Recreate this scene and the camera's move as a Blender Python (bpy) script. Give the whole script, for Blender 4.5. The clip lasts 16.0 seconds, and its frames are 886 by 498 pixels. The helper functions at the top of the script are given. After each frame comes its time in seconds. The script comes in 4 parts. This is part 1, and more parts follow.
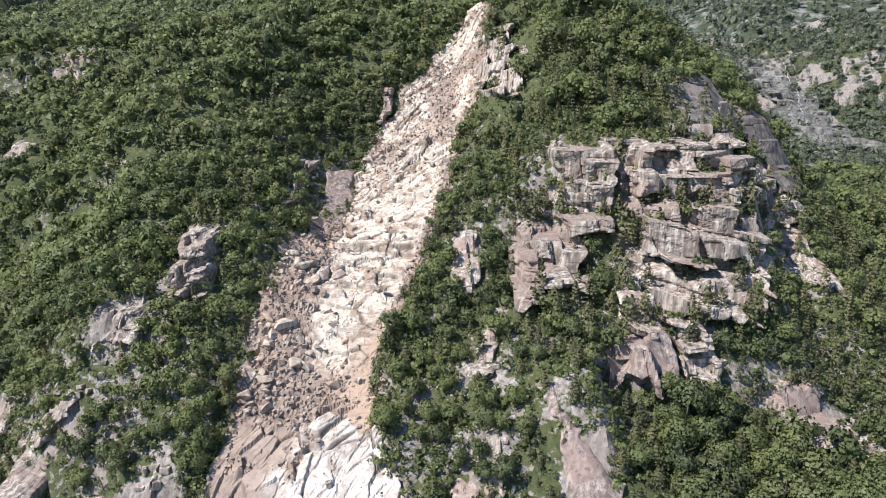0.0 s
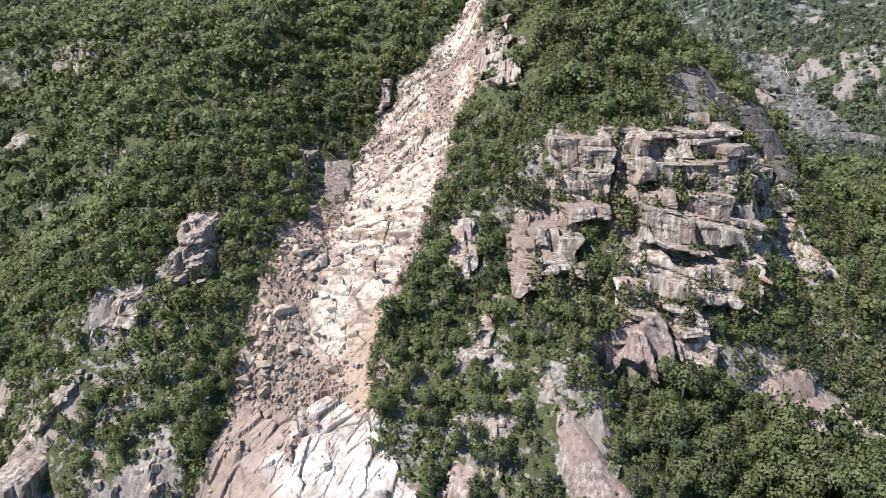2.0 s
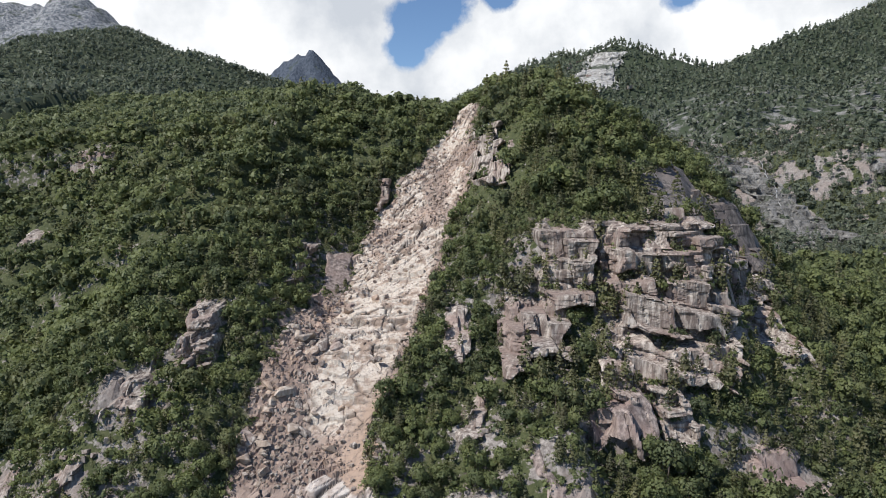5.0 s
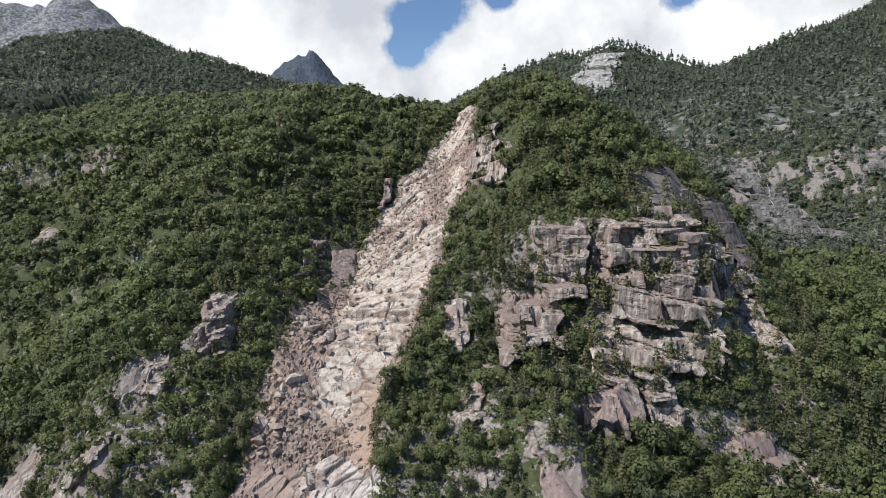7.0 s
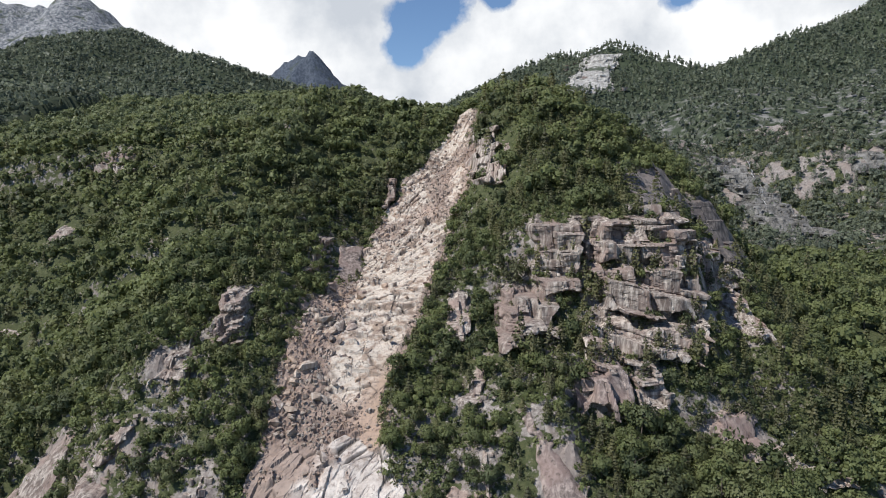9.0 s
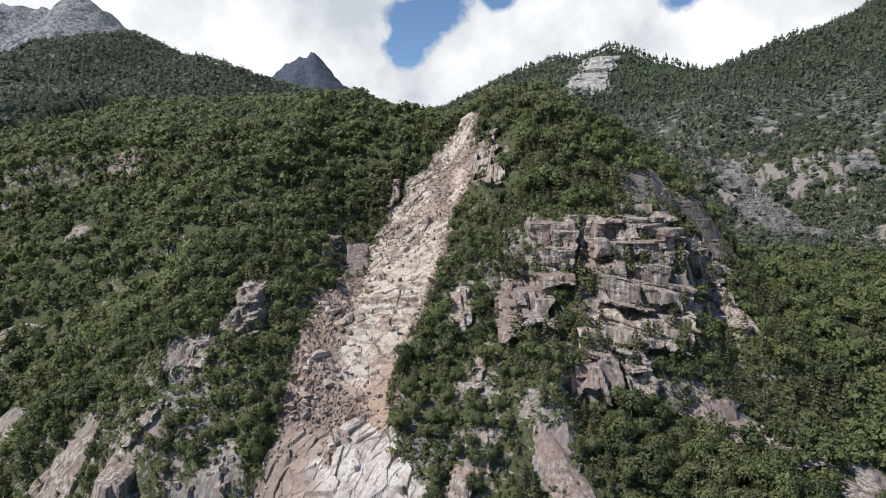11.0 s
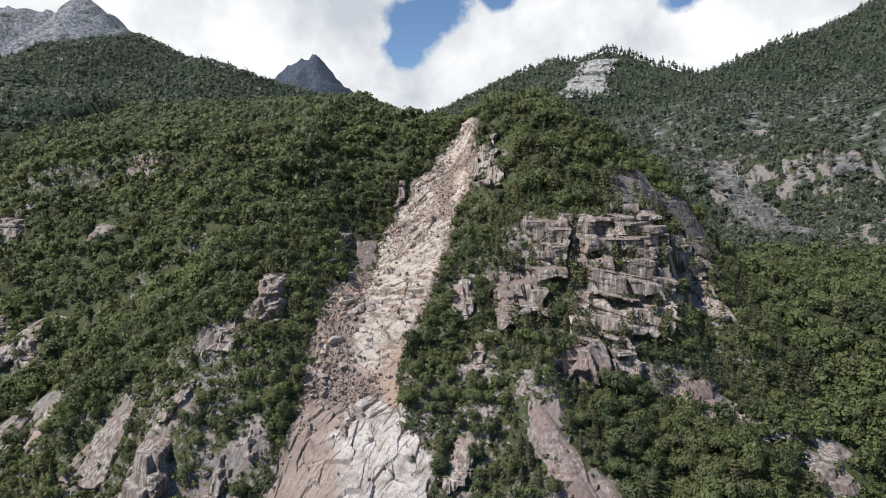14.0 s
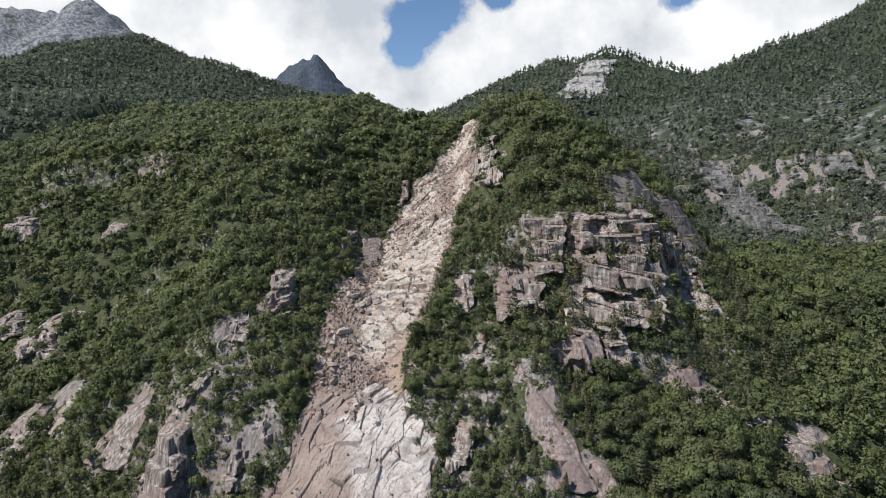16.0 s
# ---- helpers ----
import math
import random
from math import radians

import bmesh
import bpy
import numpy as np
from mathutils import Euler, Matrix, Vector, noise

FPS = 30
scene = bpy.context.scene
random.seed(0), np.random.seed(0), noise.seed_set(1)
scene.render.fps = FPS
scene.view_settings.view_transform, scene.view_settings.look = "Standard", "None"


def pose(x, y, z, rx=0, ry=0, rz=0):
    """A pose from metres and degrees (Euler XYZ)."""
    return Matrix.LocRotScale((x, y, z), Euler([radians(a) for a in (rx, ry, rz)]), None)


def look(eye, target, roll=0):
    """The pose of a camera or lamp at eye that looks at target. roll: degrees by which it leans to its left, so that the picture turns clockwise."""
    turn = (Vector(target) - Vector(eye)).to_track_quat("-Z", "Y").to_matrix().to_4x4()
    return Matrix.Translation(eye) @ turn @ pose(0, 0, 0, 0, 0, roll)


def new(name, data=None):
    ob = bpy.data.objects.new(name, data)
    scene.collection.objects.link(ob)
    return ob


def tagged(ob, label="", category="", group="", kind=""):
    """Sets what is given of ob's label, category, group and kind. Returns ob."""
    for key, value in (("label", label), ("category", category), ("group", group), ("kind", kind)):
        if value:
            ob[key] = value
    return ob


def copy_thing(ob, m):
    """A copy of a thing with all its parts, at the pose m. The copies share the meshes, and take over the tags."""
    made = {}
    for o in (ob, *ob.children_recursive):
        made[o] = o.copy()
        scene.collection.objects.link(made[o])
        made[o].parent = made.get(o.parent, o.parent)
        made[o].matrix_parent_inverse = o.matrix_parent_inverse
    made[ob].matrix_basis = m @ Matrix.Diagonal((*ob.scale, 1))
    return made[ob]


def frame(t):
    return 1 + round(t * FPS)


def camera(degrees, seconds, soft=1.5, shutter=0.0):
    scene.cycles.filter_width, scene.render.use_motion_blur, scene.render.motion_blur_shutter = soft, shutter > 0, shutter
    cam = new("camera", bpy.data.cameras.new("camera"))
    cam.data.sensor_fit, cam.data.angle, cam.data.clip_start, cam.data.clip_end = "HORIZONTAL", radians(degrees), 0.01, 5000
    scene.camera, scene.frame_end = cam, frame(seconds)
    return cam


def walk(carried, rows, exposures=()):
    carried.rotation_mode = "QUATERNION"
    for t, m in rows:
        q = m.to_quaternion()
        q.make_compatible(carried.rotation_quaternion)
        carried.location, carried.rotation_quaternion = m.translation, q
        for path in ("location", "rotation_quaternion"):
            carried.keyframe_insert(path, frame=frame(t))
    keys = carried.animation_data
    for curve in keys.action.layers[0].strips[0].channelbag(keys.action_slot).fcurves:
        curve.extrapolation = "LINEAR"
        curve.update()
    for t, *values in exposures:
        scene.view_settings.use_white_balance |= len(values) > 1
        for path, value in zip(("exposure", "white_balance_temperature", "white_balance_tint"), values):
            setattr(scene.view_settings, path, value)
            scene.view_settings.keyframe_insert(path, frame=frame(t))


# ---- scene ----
# ---------------------------------------------------------------- camera
cam = camera(68.0, 16.0, soft=1.0)
# seconds, place in metres, pitch and yaw in degrees
PATH = [
    (0, -1.70, 11.01, 4.65, -14.18, 0.28),
    (0.5, -1.69, 11.09, 3.36, -14.18, 0.27),
    (1, -1.47, 10.91, 2.61, -14.26, 0.30),
    (1.5, -1.21, 10.04, 1.83, -14.29, 0.29),
    (2, -0.91, 8.95, 1.22, -14.32, 0.28),
    (2.5, -0.63, 7.31, 0.75, -14.38, 0.26),
    (3, -0.62, 5.43, 0.51, -14.46, 0.19),
    (3.1, -0.56, 4.98, 0.54, -14.37, 0.16),
    (3.2, -0.50, 4.53, 0.57, -13.65, 0.13),
    (3.3, -0.44, 4.06, 0.60, -11.93, 0.11),
    (3.4, -0.37, 3.58, 0.62, -10.20, 0.08),
    (3.5, -0.30, 3.09, 0.63, -8.54, 0.05),
    (3.6, -0.24, 2.47, 0.50, -7.30, 0.04),
    (3.7, -0.18, 1.85, 0.38, -6.40, 0.03),
    (3.8, -0.12, 1.24, 0.25, -5.85, 0.02),
    (3.9, -0.06, 0.62, 0.13, -5.67, 0.01),
    (4, 0.00, 0.00, -0.00, -5.62, -0.00),
    (6.5, -0.06, -16.56, -0.94, -5.61, -0.02),
    (7, -0.42, -20.55, -0.93, -5.63, -0.06),
    (7.5, -0.81, -24.68, -0.87, -5.66, -0.09),
    (8, -1.35, -28.93, -0.87, -5.67, -0.12),
    (8.5, -1.59, -33.05, -0.85, -5.65, -0.13),
    (9, -1.98, -37.25, -0.81, -5.66, -0.15),
    (11.5, -3.85, -59.37, -0.68, -5.62, -0.17),
    (12, -4.23, -63.95, -0.55, -5.62, -0.19),
    (12.5, -4.32, -68.49, -0.50, -5.60, -0.15),
    (13, -4.67, -72.95, -0.40, -5.59, -0.15),
    (13.5, -4.96, -77.45, -0.23, -5.61, -0.16),
    (14, -5.35, -82.20, -0.32, -5.58, -0.17),
    (14.5, -5.57, -86.70, -0.17, -5.60, -0.15),
    (15, -5.96, -91.15, -0.24, -5.59, -0.17),
    (15.5, -6.20, -95.46, -0.21, -5.61, -0.16),
    (16, -6.44, -99.79, -0.02, -5.64, -0.16),
]
walk(cam, [(t, pose(x, y, z, 90 + pitch, 0, yaw)) for t, x, y, z, pitch, yaw in PATH],
     exposures=[(0.0, 0.58), (3.3, 0.54), (4.0, 0.04), (6.5, -0.04), (16.0, -0.10)])

# ---------------------------------------------------------------- light
SUN = Vector((-0.56, -0.26, 0.78)).normalized()
sun_data = bpy.data.lights.new("sun", "SUN")
sun_data.energy, sun_data.angle, sun_data.color = 5.3, radians(0.6), (1.0, 0.96, 0.893)
sun = new("sun", sun_data)
sun.matrix_world = look((0, 0, 0), -SUN)


def make_world():
    w = bpy.data.worlds.new("sky")
    w.use_nodes = True
    nt = w.node_tree
    nt.nodes.clear()
    N, L = nt.nodes.new, nt.links.new

    def calc(op, a, b=None, clamp=False):
        n = N("ShaderNodeMath")
        n.operation, n.use_clamp = op, clamp
        for i, v in enumerate((a, b)):
            if v is None:
                continue
            if isinstance(v, (int, float)):
                n.inputs[i].default_value = v
            else:
                L(v, n.inputs[i])
        return n.outputs[0]

    sky = N("ShaderNodeTexSky")
    sky.sky_type, sky.sun_disc = "NISHITA", False
    sky.sun_elevation, sky.sun_rotation = math.asin(SUN.z), math.atan2(SUN.x, SUN.y)
    sky.air_density, sky.dust_density, sky.ozone_density, sky.altitude = 1.0, 0.0, 5.0, 1200
    co = N("ShaderNodeTexCoord")
    big = N("ShaderNodeTexNoise")
    big.inputs["Scale"].default_value, big.inputs["Detail"].default_value, big.inputs["Roughness"].default_value = 3.2, 9, 0.56
    L(co.outputs["Generated"], big.inputs["Vector"])
    fine = N("ShaderNodeTexNoise")
    fine.inputs["Scale"].default_value, fine.inputs["Detail"].default_value, fine.inputs["Roughness"].default_value = 13, 9, 0.6
    L(co.outputs["Generated"], fine.inputs["Vector"])
    # openings of blue in the cloud cover: direction (x / y, z / y) and their reach
    nearest = None
    for u, v, r in ((-0.055, 0.205, 0.030), (-0.040, 0.235, 0.040), (-0.005, 0.272, 0.045), (0.085, 0.283, 0.026), (0.362, 0.285, 0.030)):
        at = Vector((u, 1, v)).normalized()
        d = N("ShaderNodeVectorMath")
        d.operation = "DISTANCE"
        L(co.outputs["Generated"], d.inputs[0])
        d.inputs[1].default_value = at
        q = calc("DIVIDE", d.outputs["Value"], r)
        nearest = q if nearest is None else calc("MINIMUM", nearest, q)
    edge = calc("ADD", nearest, calc("MULTIPLY", calc("SUBTRACT", fine.outputs[0], 0.5), 2.0))
    hole = calc("MULTIPLY", calc("SUBTRACT", edge, 0.80), 2.6, True)
    # higher up the cover breaks
    sep = N("ShaderNodeSeparateXYZ")
    L(co.outputs["Generated"], sep.inputs[0])
    high = calc("MULTIPLY", calc("SUBTRACT", sep.outputs["Z"], 0.38), 2.5, True)
    broken = calc("MULTIPLY", calc("SUBTRACT", calc("ADD", big.outputs[0], 0.22), calc("MULTIPLY", high, 0.7)), 1, False)
    cover = calc("MULTIPLY", calc("SUBTRACT", broken, 0.40), 12, True)
    cover = calc("MULTIPLY", calc("MULTIPLY", cover, hole), calc("MULTIPLY", calc("ADD", sep.outputs["Y"], 0.1), 2.2, True))
    shade = N("ShaderNodeValToRGB")
    shade.color_ramp.elements[0].position, shade.color_ramp.elements[0].color = 0.38, (0.58, 0.62, 0.68, 1)
    shade.color_ramp.elements[1].position, shade.color_ramp.elements[1].color = 0.60, (1.0, 1.01, 1.02, 1)
    L(calc("ADD", calc("MULTIPLY", fine.outputs[0], 0.35), calc("MULTIPLY", big.outputs[0], 0.65)), shade.inputs[0])
    b1, b2, out = N("ShaderNodeBackground"), N("ShaderNodeBackground"), N("ShaderNodeOutputWorld")
    b1.inputs[1].default_value, b2.inputs[1].default_value = 0.125, 1.1
    L(sky.outputs[0], b1.inputs[0])
    L(shade.outputs[0], b2.inputs[0])
    mix = N("ShaderNodeMixShader")
    L(cover, mix.inputs[0])
    L(b1.outputs[0], mix.inputs[1])
    L(b2.outputs[0], mix.inputs[2])
    L(mix.outputs[0], out.inputs[0])
    scene.world = w


make_world()

# ---------------------------------------------------------------- materials


class Nodes:
    """A short way to wire a node material."""

    def __init__(self, name, roughness=0.85):
        self.mat = bpy.data.materials.new(name)
        self.mat.use_nodes = True
        self.nt = self.mat.node_tree
        self.bsdf = self.nt.nodes["Principled BSDF"]
        self.bsdf.inputs["Roughness"].default_value = roughness
        self.bsdf.inputs["Specular IOR Level"].default_value = 0.25
        self.geo = self.add("ShaderNodeNewGeometry")
        self.pos = self.geo.outputs["Position"]

    def add(self, kind):
        return self.nt.nodes.new(kind)

    def link(self, a, b):
        self.nt.links.new(a, b)

    def noise(self, scale, detail=6, rough=0.6, stretch=None, out=0):
        n = self.add("ShaderNodeTexNoise")
        n.inputs["Scale"].default_value, n.inputs["Detail"].default_value, n.inputs["Roughness"].default_value = scale, detail, rough
        v = self.pos
        if stretch:
            m = self.add("ShaderNodeVectorMath")
            m.operation = "MULTIPLY"
            m.inputs[1].default_value = stretch
            self.link(v, m.inputs[0])
            v = m.outputs[0]
        self.link(v, n.inputs["Vector"])
        return n.outputs[out]

    def ramp(self, fac, *stops):
        r = self.add("ShaderNodeValToRGB").color_ramp
        n = self.nt.nodes[-1]
        while len(r.elements) < len(stops):
            r.elements.new(0.5)
        for e, (p, c) in zip(r.elements, stops):
            e.position, e.color = p, (*c, 1) if len(c) == 3 else c
        self.link(fac, n.inputs[0])
        return n.outputs[0]

    def mix(self, fac, a, b, kind="MIX"):
        n = self.add("ShaderNodeMix")
        n.data_type, n.blend_type = "RGBA", kind
        for k, v in ((0, fac), (6, a), (7, b)):
            if isinstance(v, (int, float)):
                n.inputs[k].default_value = v
            elif isinstance(v, tuple):
                n.inputs[k].default_value = (*v, 1)
            else:
                self.link(v, n.inputs[k])
        return n.outputs[2]

    def calc(self, op, a, b=0.0, clamp=False):
        n = self.add("ShaderNodeMath")
        n.operation, n.use_clamp = op, clamp
        for k, v in enumerate((a, b)):
            if isinstance(v, (int, float)):
                n.inputs[k].default_value = v
            else:
                self.link(v, n.inputs[k])
        return n.outputs[0]

    def attr(self, name):
        n = self.add("ShaderNodeAttribute")
        n.attribute_name = name
        return n.outputs["Fac"]

    def bump(self, height, strength=0.5, distance=0.5):
        b = self.add("ShaderNodeBump")
        b.inputs["Strength"].default_value, b.inputs["Distance"].default_value = strength, distance
        self.link(height, b.inputs["Height"])
        self.link(b.outputs[0], self.bsdf.inputs["Normal"])

    def done(self, colour):
        self.link(colour, self.bsdf.inputs["Base Color"])
        return self.mat


def rock_colour(m, light, dark, warm, rnd=None):
    """Streaked granite: vertical wash stains, lichen and warm iron patches."""
    streak = m.noise(1.0, 6, 0.7, (0.62, 0.62, 0.05))
    grain = m.noise(0.55, 8, 0.7)
    patch = m.noise(0.07, 4, 0.6)
    c = m.mix(m.ramp(streak, (0.42, (0, 0, 0)), (0.52, (0.45, 0.45, 0.45)), (0.62, (1, 1, 1))), dark, light)
    c = m.mix(m.ramp(patch, (0.46, (0, 0, 0)), (0.62, (0.75, 0.75, 0.75))), c, warm)
    c = m.mix(m.ramp(grain, (0.30, (0.9, 0.9, 0.9)), (0.46, (0, 0, 0))), c, tuple(v * 0.4 for v in dark))
    if rnd is not None:
        c = m.mix(0.45, c, m.ramp(rnd, (0.0, (0.45, 0.43, 0.42)), (1.0, (1.0, 0.98, 0.95))), "MULTIPLY")
    return c


def far_rock(name, light, dark):
    """Rock seen from a long way off: broad stains, gullies and ledges."""
    m = Nodes(name, 0.9)
    c = m.mix(m.ramp(m.noise(0.11, 9, 0.75, (1, 1, 0.4)), (0.42, (0, 0, 0)), (0.6, (1, 1, 1))), dark, light)
    c = m.mix(m.ramp(m.noise(0.016, 7, 0.65), (0.55, (0, 0, 0)), (0.63, (0.9, 0.9, 0.9))), c, (0.05, 0.065, 0.04))
    m.bump(m.noise(0.06, 9, 0.7), 0.9, 9.0)
    return m.done(c)


def cliff_rock(name, light=(0.44, 0.41, 0.385), dark=(0.23, 0.205, 0.195), warm=(0.36, 0.29, 0.25)):
    m = Nodes(name, 0.85)
    rnd = m.add("ShaderNodeObjectInfo").outputs["Random"]
    c = rock_colour(m, light, dark, warm, rnd)
    m.bump(m.noise(1.1, 8, 0.65), 0.35, 0.4)
    return m.done(c)


MAT_CLIFF = cliff_rock("weathered_granite", (0.58, 0.525, 0.475), (0.165, 0.132, 0.118), (0.30, 0.222, 0.195))
MAT_PINK = cliff_rock("pinkish_granite", (0.43, 0.36, 0.33), (0.14, 0.112, 0.105), (0.26, 0.19, 0.172))
# dark streaks are stain; the domes' shaded side is put into the colour too
MAT_DOME = cliff_rock("stained_shaded_granite", (0.27, 0.24, 0.228), (0.085, 0.077, 0.077), (0.17, 0.145, 0.14))
MAT_FRESH = cliff_rock("fresh_granite", (0.52, 0.46, 0.405), (0.30, 0.24, 0.20), (0.42, 0.30, 0.225))
MAT_FARROCK = far_rock("distant_rock", (0.29, 0.28, 0.268), (0.085, 0.083, 0.078))
# grey crag rock, its dark tone blued to carry the haze
MAT_CRAG = far_rock("haze_blued_crag_rock", (0.36, 0.36, 0.37), (0.07, 0.085, 0.105))
# dark rock; the blue is distance haze put into its colour
MAT_PEAK = far_rock("haze_blued_peak_rock", (0.10, 0.12, 0.155), (0.04, 0.052, 0.075))
MAT_PALE = far_rock("pale_distant_cliff", (0.50, 0.49, 0.47), (0.22, 0.21, 0.20))


def ground_material():
    m = Nodes("mountain_ground", 0.92)
    slide, rock = m.attr("slide"), m.attr("rock")
    soil = m.ramp(m.noise(0.5, 9, 0.75), (0.34, (0.034, 0.042, 0.019)), (0.5, (0.062, 0.073, 0.032)), (0.62, (0.09, 0.095, 0.045)), (0.74, (0.15, 0.13, 0.095)))
    stone = rock_colour(m, (0.36, 0.33, 0.31), (0.15, 0.132, 0.122), (0.25, 0.205, 0.185))
    fine = m.noise(1.6, 9, 0.7)
    broad = m.noise(0.045, 5, 0.6)
    debris = m.ramp(broad, (0.34, (0.30, 0.245, 0.205)), (0.46, (0.47, 0.40, 0.345)), (0.56, (0.56, 0.46, 0.37)), (0.66, (0.40, 0.29, 0.22)))
    debris = m.mix(m.ramp(fine, (0.35, (1, 1, 1)), (0.6, (0, 0, 0))), debris, (0.22, 0.18, 0.155))
    bare = m.mix(m.attr("slab"), debris, m.mix(m.ramp(fine, (0.35, (1, 1, 1)), (0.5, (0, 0, 0))), (0.60, 0.565, 0.53), (0.36, 0.325, 0.30)))
    patchy = m.ramp(m.calc("ADD", m.noise(0.3, 9, 0.72), m.calc("MULTIPLY", rock, 0.42)), (0.60, (0, 0, 0)), (0.65, (1, 1, 1)))
    c = m.mix(patchy, soil, stone)
    c = m.mix(slide, c, bare)
    m.bump(m.noise(0.9, 9, 0.7), 0.6, 0.6)
    return m.done(c)


MAT_GROUND = ground_material()


def slide_material():
    m = Nodes("rockslide_debris", 0.9)
    island = m.noise(0.16, 6, 0.65, (1.0, 0.55, 1.3))
    fine = m.noise(0.8, 9, 0.7)
    broad = m.noise(0.05, 4, 0.6)
    debris = m.ramp(broad, (0.36, (0.236, 0.171, 0.142)), (0.48, (0.308, 0.232, 0.193)), (0.60, (0.402, 0.304, 0.251)))
    bed = m.ramp(island, (0.40, (0.31, 0.235, 0.185)), (0.46, (0.45, 0.37, 0.31)), (0.52, (0.58, 0.52, 0.455)), (0.59, (0.50, 0.42, 0.35)), (0.66, (0.33, 0.245, 0.19)))
    slab = m.ramp(island, (0.34, (0.33, 0.27, 0.235)), (0.46, (0.49, 0.43, 0.39)), (0.58, (0.61, 0.555, 0.51)))
    c = m.mix(m.attr("bed"), debris, bed)
    c = m.mix(m.attr("slab"), c, slab)
    c = m.mix(m.attr("soft"), c, (0.391, 0.284, 0.218))
    # dark cracks; the shadow lines under ledge edges are coloured in as well
    c = m.mix(m.attr("crack"), c, (0.07, 0.058, 0.05))
    c = m.mix(m.ramp(fine, (0.32, (0.85, 0.85, 0.85)), (0.5, (0, 0, 0))), c, (0.206, 0.165, 0.147))
    m.bump(m.noise(1.2, 9, 0.7), 0.4, 0.4)
    return m.done(c)


MAT_SLIDE = slide_material()


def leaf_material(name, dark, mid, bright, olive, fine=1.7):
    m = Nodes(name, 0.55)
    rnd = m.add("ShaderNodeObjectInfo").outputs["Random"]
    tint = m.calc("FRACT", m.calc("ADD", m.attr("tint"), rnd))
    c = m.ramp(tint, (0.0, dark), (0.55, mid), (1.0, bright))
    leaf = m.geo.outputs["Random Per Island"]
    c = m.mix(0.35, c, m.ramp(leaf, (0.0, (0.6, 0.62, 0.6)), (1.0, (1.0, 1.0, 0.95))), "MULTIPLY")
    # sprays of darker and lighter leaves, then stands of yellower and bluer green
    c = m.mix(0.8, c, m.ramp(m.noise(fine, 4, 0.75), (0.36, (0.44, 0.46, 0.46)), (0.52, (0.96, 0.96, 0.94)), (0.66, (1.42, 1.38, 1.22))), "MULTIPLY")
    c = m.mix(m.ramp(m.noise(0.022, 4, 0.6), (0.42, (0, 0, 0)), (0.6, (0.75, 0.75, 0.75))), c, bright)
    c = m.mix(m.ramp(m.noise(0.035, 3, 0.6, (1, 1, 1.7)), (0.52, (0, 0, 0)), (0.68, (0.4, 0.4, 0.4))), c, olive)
    m.done(c)
    t = m.add("ShaderNodeBsdfTranslucent")
    m.link(c, t.inputs["Color"])
    mx = m.add("ShaderNodeMixShader")
    mx.inputs[0].default_value = 0.42
    m.link(m.bsdf.outputs[0], mx.inputs[1])
    m.link(t.outputs[0], mx.inputs[2])
    m.link(mx.outputs[0], m.nt.nodes["Material Output"].inputs["Surface"])
    return m.mat


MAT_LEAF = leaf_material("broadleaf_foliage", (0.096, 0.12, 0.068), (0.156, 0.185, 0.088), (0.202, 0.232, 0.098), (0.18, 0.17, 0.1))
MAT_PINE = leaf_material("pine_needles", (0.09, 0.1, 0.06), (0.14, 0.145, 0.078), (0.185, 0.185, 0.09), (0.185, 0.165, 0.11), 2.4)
# aerial haze is put into the far leaves' colour: greyer, bluer, lighter
MAT_FAR = leaf_material("haze_toned_foliage", (0.118, 0.143, 0.112), (0.158, 0.188, 0.144), (0.19, 0.218, 0.152), (0.18, 0.182, 0.145), 0.22)
# paler green: haze and sun on the upper slope, put into the colour
MAT_TERRACE = leaf_material("haze_lightened_foliage", (0.125, 0.155, 0.09), (0.178, 0.212, 0.112), (0.22, 0.25, 0.12), (0.2, 0.2, 0.12), 1.0)
_m = Nodes("bark", 0.9)
MAT_BARK = _m.done(_m.ramp(_m.noise(6, 5), (0.3, (0.07, 0.055, 0.045)), (0.7, (0.2, 0.17, 0.145))))

